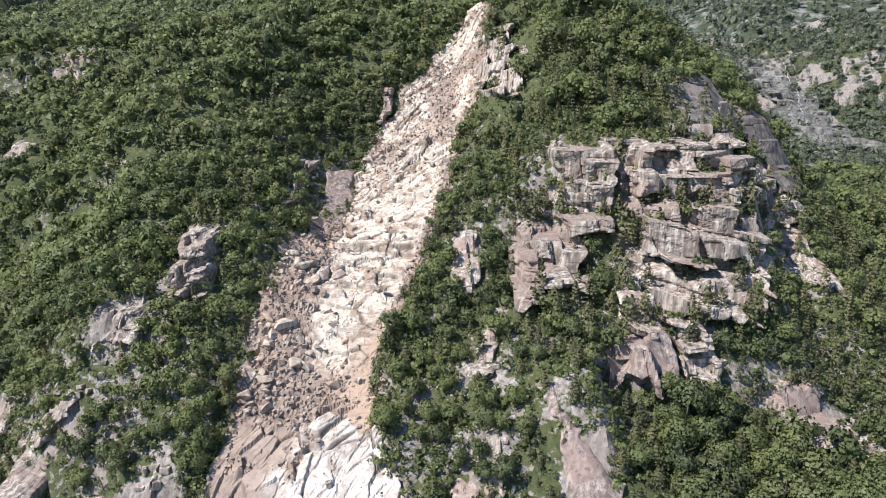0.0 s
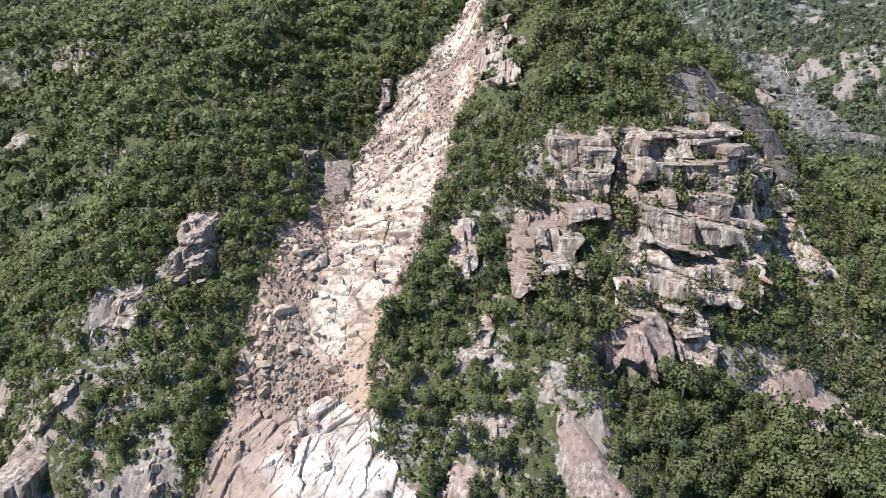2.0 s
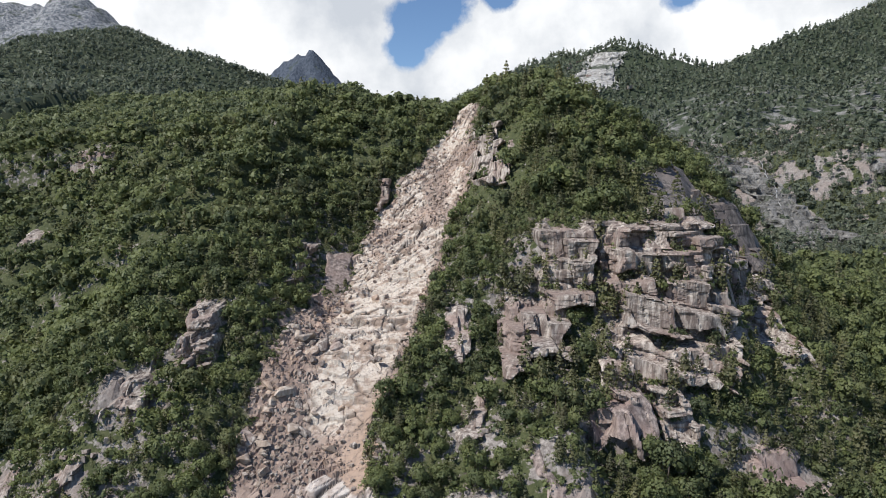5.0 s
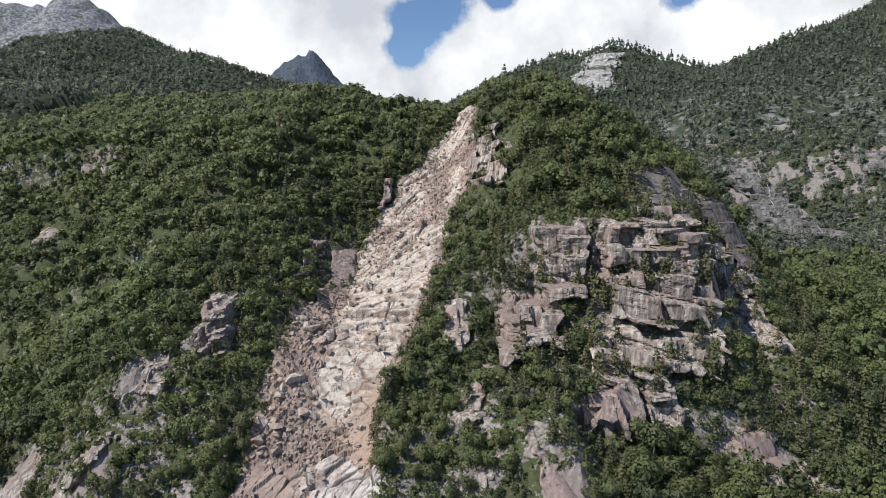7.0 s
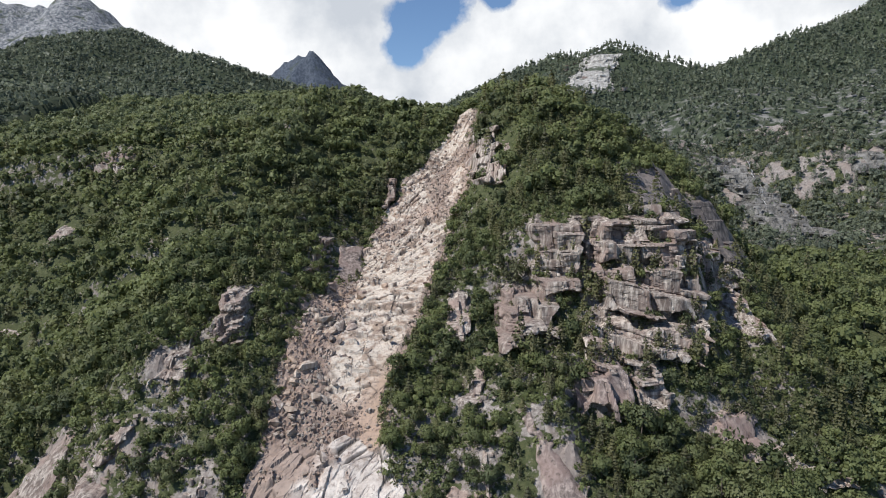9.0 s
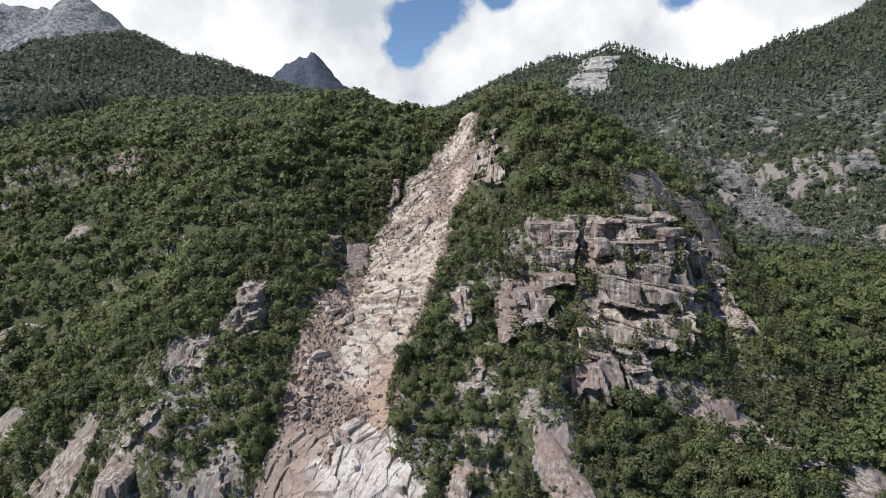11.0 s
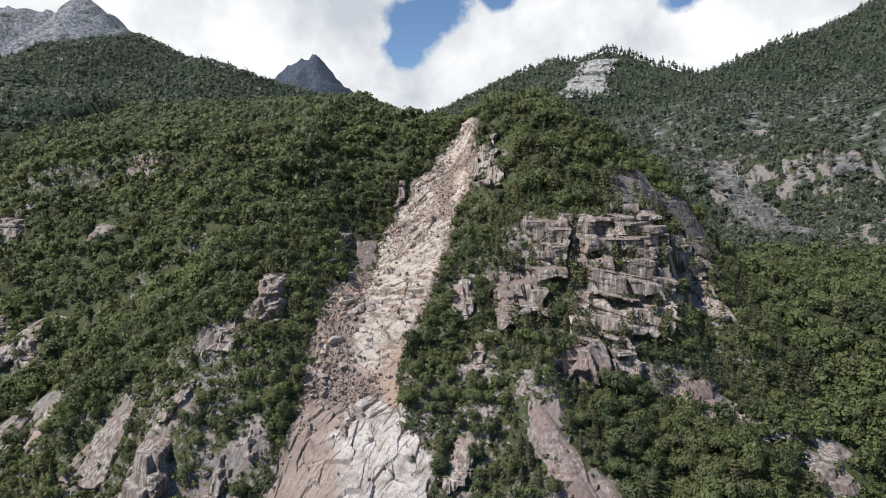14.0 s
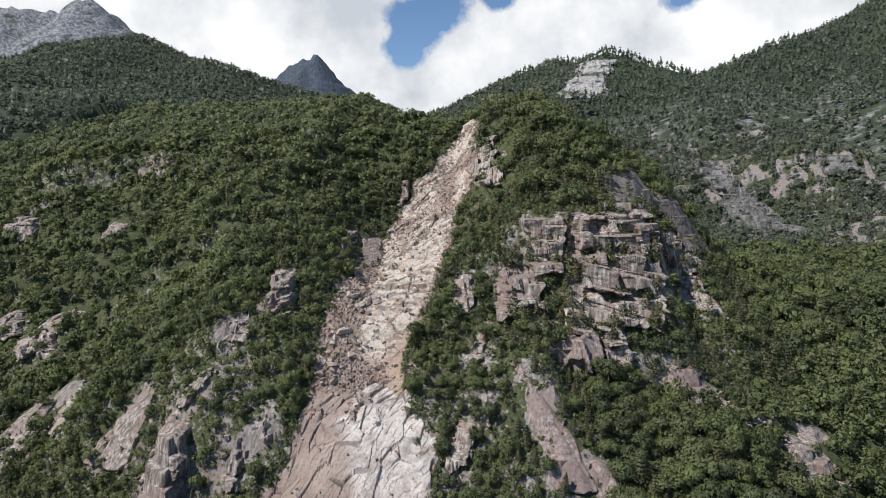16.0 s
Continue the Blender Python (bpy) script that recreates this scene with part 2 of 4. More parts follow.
# ---------------------------------------------------------------- landform
# Lines of slope up the mountain: x, then (y, z) from the valley upwards
SPURS = (
    (-460, (100, -210), (250, -170), (330, -130), (420, -75), (500, -25), (540, 20), (620, 45), (900, 118)),
    (-300, (100, -200), (200, -168), (300, -122), (357, -88), (430, -34), (462, -6), (476, 26), (560, 46), (870, 112)),
    (-225, (100, -195), (200, -148), (243, -118), (308, -89), (398, -30), (430, -4), (455, 8), (470, 30), (560, 52), (867, 118)),
    (-155, (100, -185), (160, -152), (192, -122), (213, -98), (300, -44), (358, -10), (410, 10), (480, 40), (560, 56), (867, 122)),
    (-112, (100, -185), (155, -140), (168, -112), (186, -88), (205, -67), (260, -34), (340, -2), (408, 20), (470, 45), (560, 58), (867, 124)),
    (-80, (100, -180), (150, -126), (167, -101), (200, -74), (233, -50), (258, -34), (340, 2), (400, 34), (450, 50), (560, 58), (867, 106)),
    (-45, (100, -165), (140, -130), (156, -108), (172, -95), (190, -87), (217, -64), (286, -46), (330, -20), (351, -6), (392, 34), (430, 46), (560, 48), (867, 90)),
    (0, (100, -160), (150, -116), (175, -92), (215, -67), (260, -47), (330, -10), (370, 14), (385, 33), (402, 40), (440, 44), (560, 38), (867, 76)),
    (40, (100, -155), (140, -114), (160, -97), (175, -80), (228, -56), (246, -44), (257, -20), (300, 4), (366, 52), (400, 58), (420, 57), (560, 20), (867, 50)),
    (48, (100, -152), (140, -114), (160, -99), (180, -88), (190, -83), (195, -69), (228, -55), (244, -42), (256, -20), (297, 4), (364, 52), (400, 59), (420, 58), (560, 17), (867, 47)),
    (65, (100, -150), (140, -114), (160, -99), (184, -85), (214, -66), (230, -52), (243, -40), (253, -21), (288, -2), (300, 6), (360, 48), (400, 60), (420, 59), (560, 10), (867, 40)),
    (90, (100, -145), (140, -114), (160, -101), (192, -90), (199, -76), (218, -60), (238, -42), (252, -22), (275, -8), (300, 4), (350, 34), (420, 42), (560, 0), (867, 30)),
    (109, (100, -145), (140, -115), (160, -104), (192, -92), (200, -78), (218, -63), (238, -45), (254, -26), (275, -14), (300, -2), (350, 26), (420, 36), (560, -15), (867, 30)),
    (121, (100, -145), (150, -120), (192, -93), (236, -68), (256, -61), (266, -55), (274, -29), (297, -20), (309, -4), (350, 18), (420, 26), (560, -25), (867, 30)),
    (136, (100, -145), (150, -122), (192, -94), (236, -66), (254, -57), (272, -50), (281, -35), (304, -24), (312, -6), (350, 12), (420, 14), (560, -35), (867, 30)),
    (180, (100, -150), (177, -116), (240, -82), (280, -68), (320, -58), (380, -52), (450, -56), (560, -66), (867, 60)),
    (240, (100, -155), (180, -120), (240, -86), (280, -72), (323, -65), (400, -64), (525, -58), (640, -50), (867, 75)),
    (350, (100, -160), (250, -102), (400, -76), (525, -62), (640, -46), (668, -36), (730, 0), (780, 24), (840, 40), (900, 80)),
    (500, (100, -140), (250, -95), (400, -62), (600, -20), (680, 14), (700, 42), (900, 100)),
)
SX = np.array([s[0] for s in SPURS], float)


def spur_height(x, y):
    """The bare landform: heights along the lines of slope, blended from line to line."""
    rows = np.stack([np.interp(y, *np.array(s[1:], float).T) for s in SPURS])
    k = np.clip(np.searchsorted(SX, x) - 1, 0, len(SX) - 2)
    u = np.clip((x - SX[k]) / (SX[k + 1] - SX[k]), 0, 1)
    u = u * u * (3 - 2 * u) * 0.5 + u * 0.5
    at = np.arange(x.size).reshape(x.shape)
    flat = rows.reshape(len(SPURS), -1)
    return (flat[k.ravel(), at.ravel()] * (1 - u.ravel()) + flat[k.ravel() + 1, at.ravel()] * u.ravel()).reshape(x.shape) - 0.9 * np.maximum(0, 100 - y)


def lattice(n, seed):
    return np.random.RandomState(seed).rand(n, n)


def value_noise(x, y, size, seed):
    """Smooth noise from -1 to 1 with features of the given size."""
    g = lattice(64, seed)
    a, b = x / size + 1000.3, y / size + 1000.7
    i, j = np.floor(a).astype(int), np.floor(b).astype(int)
    u, v = a - i, b - j
    u, v = u * u * (3 - 2 * u), v * v * (3 - 2 * v)
    i, j, i1, j1 = i % 64, j % 64, (i + 1) % 64, (j + 1) % 64
    return 2 * ((g[i, j] * (1 - u) + g[i1, j] * u) * (1 - v) + (g[i, j1] * (1 - u) + g[i1, j1] * u) * v) - 1


def smooth(t):
    t = np.clip(t, 0, 1)
    return t * t * (3 - 2 * t)


# the slide's sides in plan: y, west edge, east edge
SLIDE = np.array([(120, -95, 0), (150, -76, -10), (172, -64, -19), (190, -64, -23), (217, -60, -15), (262, -56, -5), (276, -44, -2), (304, -41, 5), (330, -35, 13), (351, -23, 16), (372, -8, 18), (384, 4, 22), (394, 10, 22), (404, 13, 20)], float)


def slide_mask(x, y):
    wob = 7 * value_noise(x, y, 14, 5) + 5 * value_noise(x, y, 6, 6) + 4 * value_noise(x, y, 2.8, 7)
    west, east = np.interp(y, SLIDE[:, 0], SLIDE[:, 1]), np.interp(y, SLIDE[:, 0], SLIDE[:, 2])
    m = smooth((np.minimum(x - west, east - x) + wob * 0.6) / 3.0 + 0.5)
    return m * smooth((400 - y) / 4)


# bare rock faces in plan: x, y, half-width, half-depth
BARE = (
    (84, 228, 28, 24), (50, 250, 14, 8), (35, 226, 11, 4), (108, 302, 14, 9), (142, 310, 9, 7),
    (108, 191, 15, 4), (36, 162, 9, 11), (-84, 236, 9, 6), (-102, 204, 9, 7), (-113, 184, 6, 7),
    (-150, 204, 7, 7), (-121, 172, 7, 7), (-206, 245, 11, 7), (-245, 318, 18, 6), (-294, 355, 13, 6), (-84, 165, 8, 5),
    (-255, 400, 6, 3), (-346, 455, 9, 4), (-225, 428, 9, 4), (-250, 470, 12, 4), (10, 376, 10, 8), (156, 178, 9, 4), (4, 240, 5, 6),
    (343, 700, 26, 34), (205, 240, 6, 3), (50, 146, 9, 5),
)


def bare_mask(x, y):
    m = np.zeros_like(x)
    w = 1 + 0.35 * value_noise(x, y, 9, 11) + 0.2 * value_noise(x, y, 4, 12)
    for cx, cy, rx, ry in BARE:
        m = np.maximum(m, smooth((w - np.sqrt(((x - cx) / rx) ** 2 + ((y - cy) / ry) ** 2)) * 3))
    return m


# finer lines where the bare rock lies
GX = np.concatenate([np.arange(-460, -230, 4.0), np.arange(-230, -130, 2.0), np.arange(-130, 160, 1.5), np.arange(160, 300, 3.0), np.arange(300, 505, 4.0)])
GY = np.concatenate([np.arange(-100, 100, 10.0), np.arange(100, 130, 3.0), np.arange(130, 320, 1.5), np.arange(320, 500, 2.0), np.arange(500, 864, 4.0)])


def facets(x, y, size, seed, kx=1.0, ky=1.0, tilt=0.5, edges=False):
    """Broken rock: each cell of an uneven net is a tilted flat of its own height, from about -1 to 1; with edges, how far the joint is too."""
    a, b = x / size / kx + 500.2, y / size / ky + 500.6
    i, j = np.floor(a).astype(int), np.floor(b).astype(int)
    g1, g2, g3, g4, g5 = (lattice(97, seed + n) for n in range(5))
    best, second, out = np.full(x.shape, 1e9), np.full(x.shape, 1e9), np.zeros(x.shape)
    for di in (-1, 0, 1):
        for dj in (-1, 0, 1):
            p, q = (i + di) % 97, (j + dj) % 97
            ox, oy = a - (i + di + g1[p, q]), b - (j + dj + g2[p, q])
            d = ox * ox + oy * oy
            h = 2 * g3[p, q] - 1 + tilt * 2 * ((2 * g4[p, q] - 1) * ox + (2 * g5[p, q] - 1) * oy)
            out = np.where(d < best, h, out)
            second = np.minimum(second, np.maximum(best, d))
            best = np.minimum(best, d)
    return (out, (np.sqrt(second) - np.sqrt(best)) * size) if edges else out


XX, YY = np.meshgrid(GX, GY, indexing="ij")
SLIDING, BARENESS = slide_mask(XX, YY), bare_mask(XX, YY)
BASE = spur_height(XX, YY)
RELIEF = 5 * value_noise(XX, YY, 46, 21) + 2.6 * value_noise(XX, YY, 19, 22) + 1.2 * value_noise(XX, YY, 8, 23)
GULLIES = (
    (((-118, 420), (-122, 385), (-130, 352), (-150, 334), (-176, 326), (-205, 324), (-235, 312)), 24),
    (((-205, 440), (-240, 400), (-290, 370), (-340, 340)), 17),
)
STONY = facets(XX, YY, 9, 46, 1.3, 0.8) * 1.6 + facets(XX, YY, 4, 51) * 0.9


def along(x, y, line):
    """Distance from a line in plan, with its sign: above on the near side."""
    best, side = np.full(x.shape, 1e9), np.zeros(x.shape)
    for (ax, ay), (bx, by) in zip(line, line[1:]):
        t = np.clip(((x - ax) * (bx - ax) + (y - ay) * (by - ay)) / ((bx - ax) ** 2 + (by - ay) ** 2), 0, 1)
        d = np.hypot(x - ax - t * (bx - ax), y - ay - t * (by - ay))
        side = np.where(d < best, np.sign((bx - ax) * (y - ay) - (by - ay) * (x - ax)), side)
        best = np.minimum(best, d)
    return best, side


for line, deep in GULLIES:
    dist, side = along(XX, YY, line)
    BASE = BASE + (1 - SLIDING) * (-deep * np.exp(-(dist / 14) ** 2) + 0.75 * deep * np.exp(-((dist * side - 27) / 16) ** 2))
BESIDE = smooth((np.minimum(XX - np.interp(YY, SLIDE[:, 0], SLIDE[:, 1]), np.interp(YY, SLIDE[:, 0], SLIDE[:, 2]) - XX) + 14) / 13) * smooth((410 - YY) / 8)
HEIGHT = BASE + RELIEF * (1 - BESIDE) * 0.7 - 4 * smooth((SLIDING - 0.9) / 0.1) + 0.45 * STONY * BARENESS * (1 - SLIDING)


def ground_z(x, y, grid=None):
    """Height of the ground at one place or at many."""
    a = np.clip(np.interp(np.asarray(x, float), GX, np.arange(len(GX))), 0, len(GX) - 1.001)
    b = np.clip(np.interp(np.asarray(y, float), GY, np.arange(len(GY))), 0, len(GY) - 1.001)
    i, j = a.astype(int), b.astype(int)
    u, v = a - i, b - j
    h = HEIGHT if grid is None else grid
    return (h[i, j] * (1 - u) + h[i + 1, j] * u) * (1 - v) + (h[i, j + 1] * (1 - u) + h[i + 1, j + 1] * u) * v


def sheet(name, xs, ys, zz, material, attrs=(), crisp=True):
    nx, ny = len(xs), len(ys)
    X, Y = np.meshgrid(xs, ys, indexing="ij")
    co = np.stack([X, Y, zz], -1).reshape(-1, 3)
    i, j = np.meshgrid(np.arange(nx - 1), np.arange(ny - 1), indexing="ij")
    a = (i * ny + j).ravel()
    quads = np.stack([a, a + ny, a + ny + 1, a + 1], 1)
    return raw_mesh(name, co, quads, material, [(n, v.ravel()) for n, v in attrs], smooth_faces=crisp)


def raw_mesh(name, co, faces, material, attrs=(), smooth_faces=False, normals=None):
    """A mesh from arrays of corners and of faces with alike numbers of corners."""
    me = bpy.data.meshes.new(name)
    n, k = faces.shape
    me.vertices.add(len(co))
    me.vertices.foreach_set("co", np.ascontiguousarray(co, np.float32).ravel())
    me.loops.add(n * k)
    me.loops.foreach_set("vertex_index", np.ascontiguousarray(faces, np.int32).ravel())
    me.polygons.add(n)
    me.polygons.foreach_set("loop_start", np.arange(0, n * k, k, dtype=np.int32))
    me.update(calc_edges=True)
    me.polygons.foreach_set("use_smooth", np.full(n, smooth_faces))
    for nm, values in attrs:
        at = me.attributes.new(nm, "FLOAT", "POINT")
        at.data.foreach_set("value", np.ascontiguousarray(values, np.float32))
    me.materials.append(material)
    me.validate()
    if normals is not None:
        at = me.attributes.new("custom_normal", "FLOAT_VECTOR", "POINT")
        at.data.foreach_set("vector", np.ascontiguousarray(normals, np.float32).ravel())
    return me


def closed_forest(x, y):
    """1 where tall forest closes over the slope, 0 among the crags."""
    west = smooth((-55 - x) / 60) * smooth((y - 190) / 70) + smooth((y - 300) / 70) * (x < 60) + smooth((x - 120) / 60)
    west = west + smooth((x - 52) / 12) * smooth((192 - y) / 14) + smooth((x - 8) / 14) * smooth((y - 262 + 8 * value_noise(x, y, 25, 96)) / 14) * (x < 122)
    return np.clip(west, 0, 1)


STONES = smooth((value_noise(XX, YY, 9, 91) + 0.7 * value_noise(XX, YY, 4, 92) - 0.25) * 4) * (1 - closed_forest(XX, YY)) * 0.4 + 0.14 * (1 - closed_forest(XX, YY))


def far_side(x, y):
    """1 on the far side of the valley east of the spur."""
    return smooth((x - 150) / 25) * smooth((y - 470 + 18 * value_noise(x, y, 40, 93)) / 25)


SCREE = smooth((0.5 * value_noise(XX, YY, 30, 94) + value_noise(XX, YY, 9, 95) + 0.05) * 3) * far_side(XX, YY)
STEEP = np.hypot(np.gradient(HEIGHT, GX, axis=0), np.gradient(HEIGHT, GY, axis=1))
STONES = np.maximum(np.maximum(np.maximum(BARENESS, STONES), SCREE), smooth((STEEP - 1.2) / 0.6) * np.where(XX < -150, 0.24, 0.42))
ground = new("ground", sheet("ground", GX, GY, HEIGHT, MAT_GROUND, (("slide", SLIDING), ("rock", STONES), ("slab", 0 * HEIGHT)), False))
tagged(ground, "steep forested mountainside with a bare rockslide scar", "ground", kind="structure")


def slide_surface(X, Y):
    """Height of the scar and its zones: bedrock steps, joints and rubble."""
    V = Y - 0.25 * X
    inside = slide_mask(X, Y)
    slab = smooth((180 - Y - 0.25 * np.abs(X + 36) + 9 * value_noise(X, Y, 16, 71) + 5 * value_noise(X, Y, 6, 74) + 2 * value_noise(X, Y, 2.5, 75)) / 2.5)
    bed = smooth(np.minimum(X + 46 + 3 * value_noise(X, Y, 9, 72), 4 + np.interp(Y, SLIDE[:, 0], SLIDE[:, 2]) - X - 5) / 5) * smooth((Y - 193) / 8)
    bed = bed * (1 - 0.85 * smooth((Y - 282) / 40) * smooth(0.75 + 1.3 * value_noise(X, Y, 13, 82) + 0.8 * value_noise(X, Y, 5, 83)))
    wx = X + 1.5 * value_noise(X, Y, 6, 73)
    big, j1 = facets(wx, V, 8.5, 231, 1.25, 0.8, 0.6, True)
    mid, j2 = facets(wx, V, 3.6, 241, 1.4, 0.8, 0.8, True)
    fine = facets(wx, V, 1.6, 251, 1.1, 1.0, 0.9)
    course, j5 = facets(wx + 0.3 * Y, Y + 0.15 * X + 1.5 * value_noise(X, Y, 8, 76), 4.6, 261, 2.4, 0.75, 0.55, True)
    h = bed * (1.0 * course + 0.75 * big + 0.22 * mid + 0.05 * fine) + (1 - bed) * (0.8 * big + 0.7 * mid + 0.4 * fine)
    # higher up, thin ledges climb across the scar
    upper = smooth((Y - 272) / 22)
    strata, j6 = facets(0.85 * X + 0.5 * Y + value_noise(X, Y, 6, 84), 0.85 * Y - 0.5 * X + 1.2 * value_noise(X, Y, 10, 85), 4.0, 291, 3.4, 0.75, 0.4, True)
    h = h * (1 - upper) + upper * (1.15 * strata + 0.4 * big + 0.22 * mid + 0.12 * fine - 0.6 * np.exp(-(j6 / 0.4) ** 2))
    cut = np.exp(-(j1 / 0.4) ** 2) * 0.7 * smooth(value_noise(X, Y, 9, 78) * 2.2 + 0.75)
    h = h - bed * (cut + 0.8 * np.exp(-(j5 / 0.4) ** 2) * smooth(value_noise(X, Y, 7, 78) * 2.4 + 0.25))
    A, B = 0.8 * X + 0.6 * V, 0.8 * V - 0.6 * X
    A, B = A + 2.4 * value_noise(X, Y, 12, 79), B + 2.4 * value_noise(X, Y, 11, 80)
    plate, j3 = facets(A, B, 6.5, 271, 1.25, 0.9, 0.6, True)
    chips, j4 = facets(A, B, 2.2, 281, 1.7, 0.8, 0.6, True)
    open_joint = smooth(value_noise(X, Y, 7, 78) * 2.4 + 0.25)
    gap = np.exp(-(j3 / 0.36) ** 2) * smooth(value_noise(X, Y, 7, 78) * 2.4 + 0.6)
    hs = 0.95 * plate + 0.3 * chips - 1.2 * gap - 0.2 * np.exp(-(j4 / 0.25) ** 2) * smooth(value_noise(X, Y, 8, 81) * 2.4)
    h = h * (1 - slab) + hs * slab
    soft = smooth((X - np.interp(Y, SLIDE[:, 0], SLIDE[:, 2]) + 14) / 9) * smooth((222 - Y) / 24) * (1 - slab)
    h = h * (1 - 0.8 * soft)
    z = ground_z(X, Y, BASE) + h * smooth(inside * 1.5) + 0.9 - 4 * (1 - smooth(inside * 1.4))
    return z, slab, bed, soft, slab * gap + bed * (0.6 * np.exp(-(j1 / 0.3) ** 2) + 0.8 * np.exp(-(j5 / 0.3) ** 2)) * open_joint * (1 - slab) + 0.5 * upper * np.exp(-(j6 / 0.3) ** 2) * open_joint


def slide_sheet():
    """The scar itself, finer than the slope round it."""
    ys = np.concatenate([np.arange(122, 190, 0.33), np.arange(190, 300, 0.4), np.arange(300, 408, 0.8)])
    us = np.linspace(0, 1, 200)
    U, Y = np.meshgrid(us, ys, indexing="ij")
    west, east = np.interp(Y, SLIDE[:, 0], SLIDE[:, 1]) - 8, np.interp(Y, SLIDE[:, 0], SLIDE[:, 2]) + 8
    X = west + U * (east - west)
    z, slab, bed, soft, crack = slide_surface(X, Y)
    co = np.stack([X, Y, z], -1).reshape(-1, 3)
    ny = len(ys)
    i, j = np.meshgrid(np.arange(len(us) - 1), np.arange(ny - 1), indexing="ij")
    q = (i * ny + j).ravel()
    quads = np.stack([q, q + ny, q + ny + 1, q + 1], 1)
    return raw_mesh("rockslide", co, quads, MAT_SLIDE, [("slab", (slab * (0.12 + 0.88 * smooth((X + 50 + 7 * value_noise(X, Y, 9, 77)) / 9))).ravel()), ("bed", bed.ravel()), ("soft", soft.ravel()), ("crack", crack.ravel())], False)


tagged(new("ground_rockslide", slide_sheet()), "pale scar of fresh rock and debris left by a rockslide", "rockslide", kind="structure")

# the country beyond: ridges as (x, y, z, reach across, sharpness)
FX, FY = np.arange(-3600, 3601, 30.0), np.arange(-900, 4300, 30.0)
FXX, FYY = np.meshgrid(FX, FY, indexing="ij")


def ridge(x, y, line, fall, power=1.0):
    """A mountain ridge: the height of its crest line less a fall to either side."""
    best = np.full_like(x, -1e9)
    for (ax, ay, az), (bx, by, bz) in zip(line, line[1:]):
        dx, dy = bx - ax, by - ay
        t = np.clip(((x - ax) * dx + (y - ay) * dy) / (dx * dx + dy * dy), 0, 1)
        d = np.hypot(x - ax - t * dx, y - ay - t * dy)
        best = np.maximum(best, az + t * (bz - az) - fall * d ** power)
    return best


def far_height(x, y):
    h = np.full_like(x, -330.0)
    lines = (
        (((-2600, 2400, 430), (-1350, 1900, 378), (-872, 1829, 405), (-560, 1500, 272), (-330, 1400, 186), (-186, 1350, 168), (0, 1200, 90)), 0.36),
        (((-2600, 1000, 330), (-712, 996, 150), (-358, 867, 116), (-100, 800, 92)), 0.24),
        (((20, 1950, 250), (411, 1619, 338), (580, 1340, 252), (893, 1560, 370), (1290, 1830, 548), (2600, 2500, 930)), 0.48),
        (((580, 1340, 236), (420, 1000, 92), (380, 860, 55)), 0.42),
        (((893, 1557, 320), (760, 1100, 190), (620, 800, 60)), 0.50),
        (((1290, 1830, 500), (1200, 1000, 240), (900, 500, 20)), 0.45),
        (((1300, 900, 200), (2600, 900, 500)), 0.4),
    )
    for line, fall in lines:
        h = np.maximum(h, ridge(x, y, line, fall))
    h += 24 * value_noise(x, y, 170, 51) + 11 * value_noise(x, y, 65, 52)
    inside = smooth((470 - np.abs(x - 20)) / 60) * smooth((y - 40) / 60) * smooth((900 - y) / 60)
    return h - 160 * inside


FH = far_height(FXX, FYY)
_m = Nodes("forest_floor", 0.95)
_c = _m.ramp(_m.noise(0.03, 8, 0.65), (0.3, (0.022, 0.032, 0.018)), (0.55, (0.042, 0.055, 0.032)), (0.68, (0.07, 0.078, 0.055)))
_p = _m.calc("MULTIPLY", _m.ramp(_m.noise(0.045, 7, 0.7), (0.50, (0, 0, 0)), (0.60, (1, 1, 1))), _m.attr("rock"))
MAT_FLOOR = _m.done(_m.mix(_p, _c, _m.ramp(_m.noise(0.06, 8, 0.7, (1, 1, 0.4)), (0.35, (0.08, 0.08, 0.08)), (0.6, (0.24, 0.235, 0.225)))))
FAR_ROCK = smooth((FXX - 230) / 120) * smooth((1250 - FYY) / 150)
far_ground = new("ground_beyond", sheet("ground_beyond", FX, FY, FH, MAT_FLOOR, (("slide", 0 * FH), ("rock", FAR_ROCK), ("slab", 0 * FH))))
tagged(far_ground, "wooded slopes of the higher mountains behind", "ground", kind="structure")


def peak(name, line, fall, reach, label, seed, material):
    xs = np.arange(min(p[0] for p in line) - reach, max(p[0] for p in line) + reach + 1, 16.0)
    ys = np.arange(min(p[1] for p in line) - reach, max(p[1] for p in line) + reach + 1, 16.0)
    X, Y = np.meshgrid(xs, ys, indexing="ij")
    h = ridge(X, Y, line, fall) + 12 * facets(X, Y, 95, seed, 0.7, 1.2) + 8 * facets(X, Y, 42, seed + 7, 0.7, 1.2)
    ob = new(name, sheet(name, xs, ys, h, material))
    return tagged(ob, label, "mountain", kind="structure")


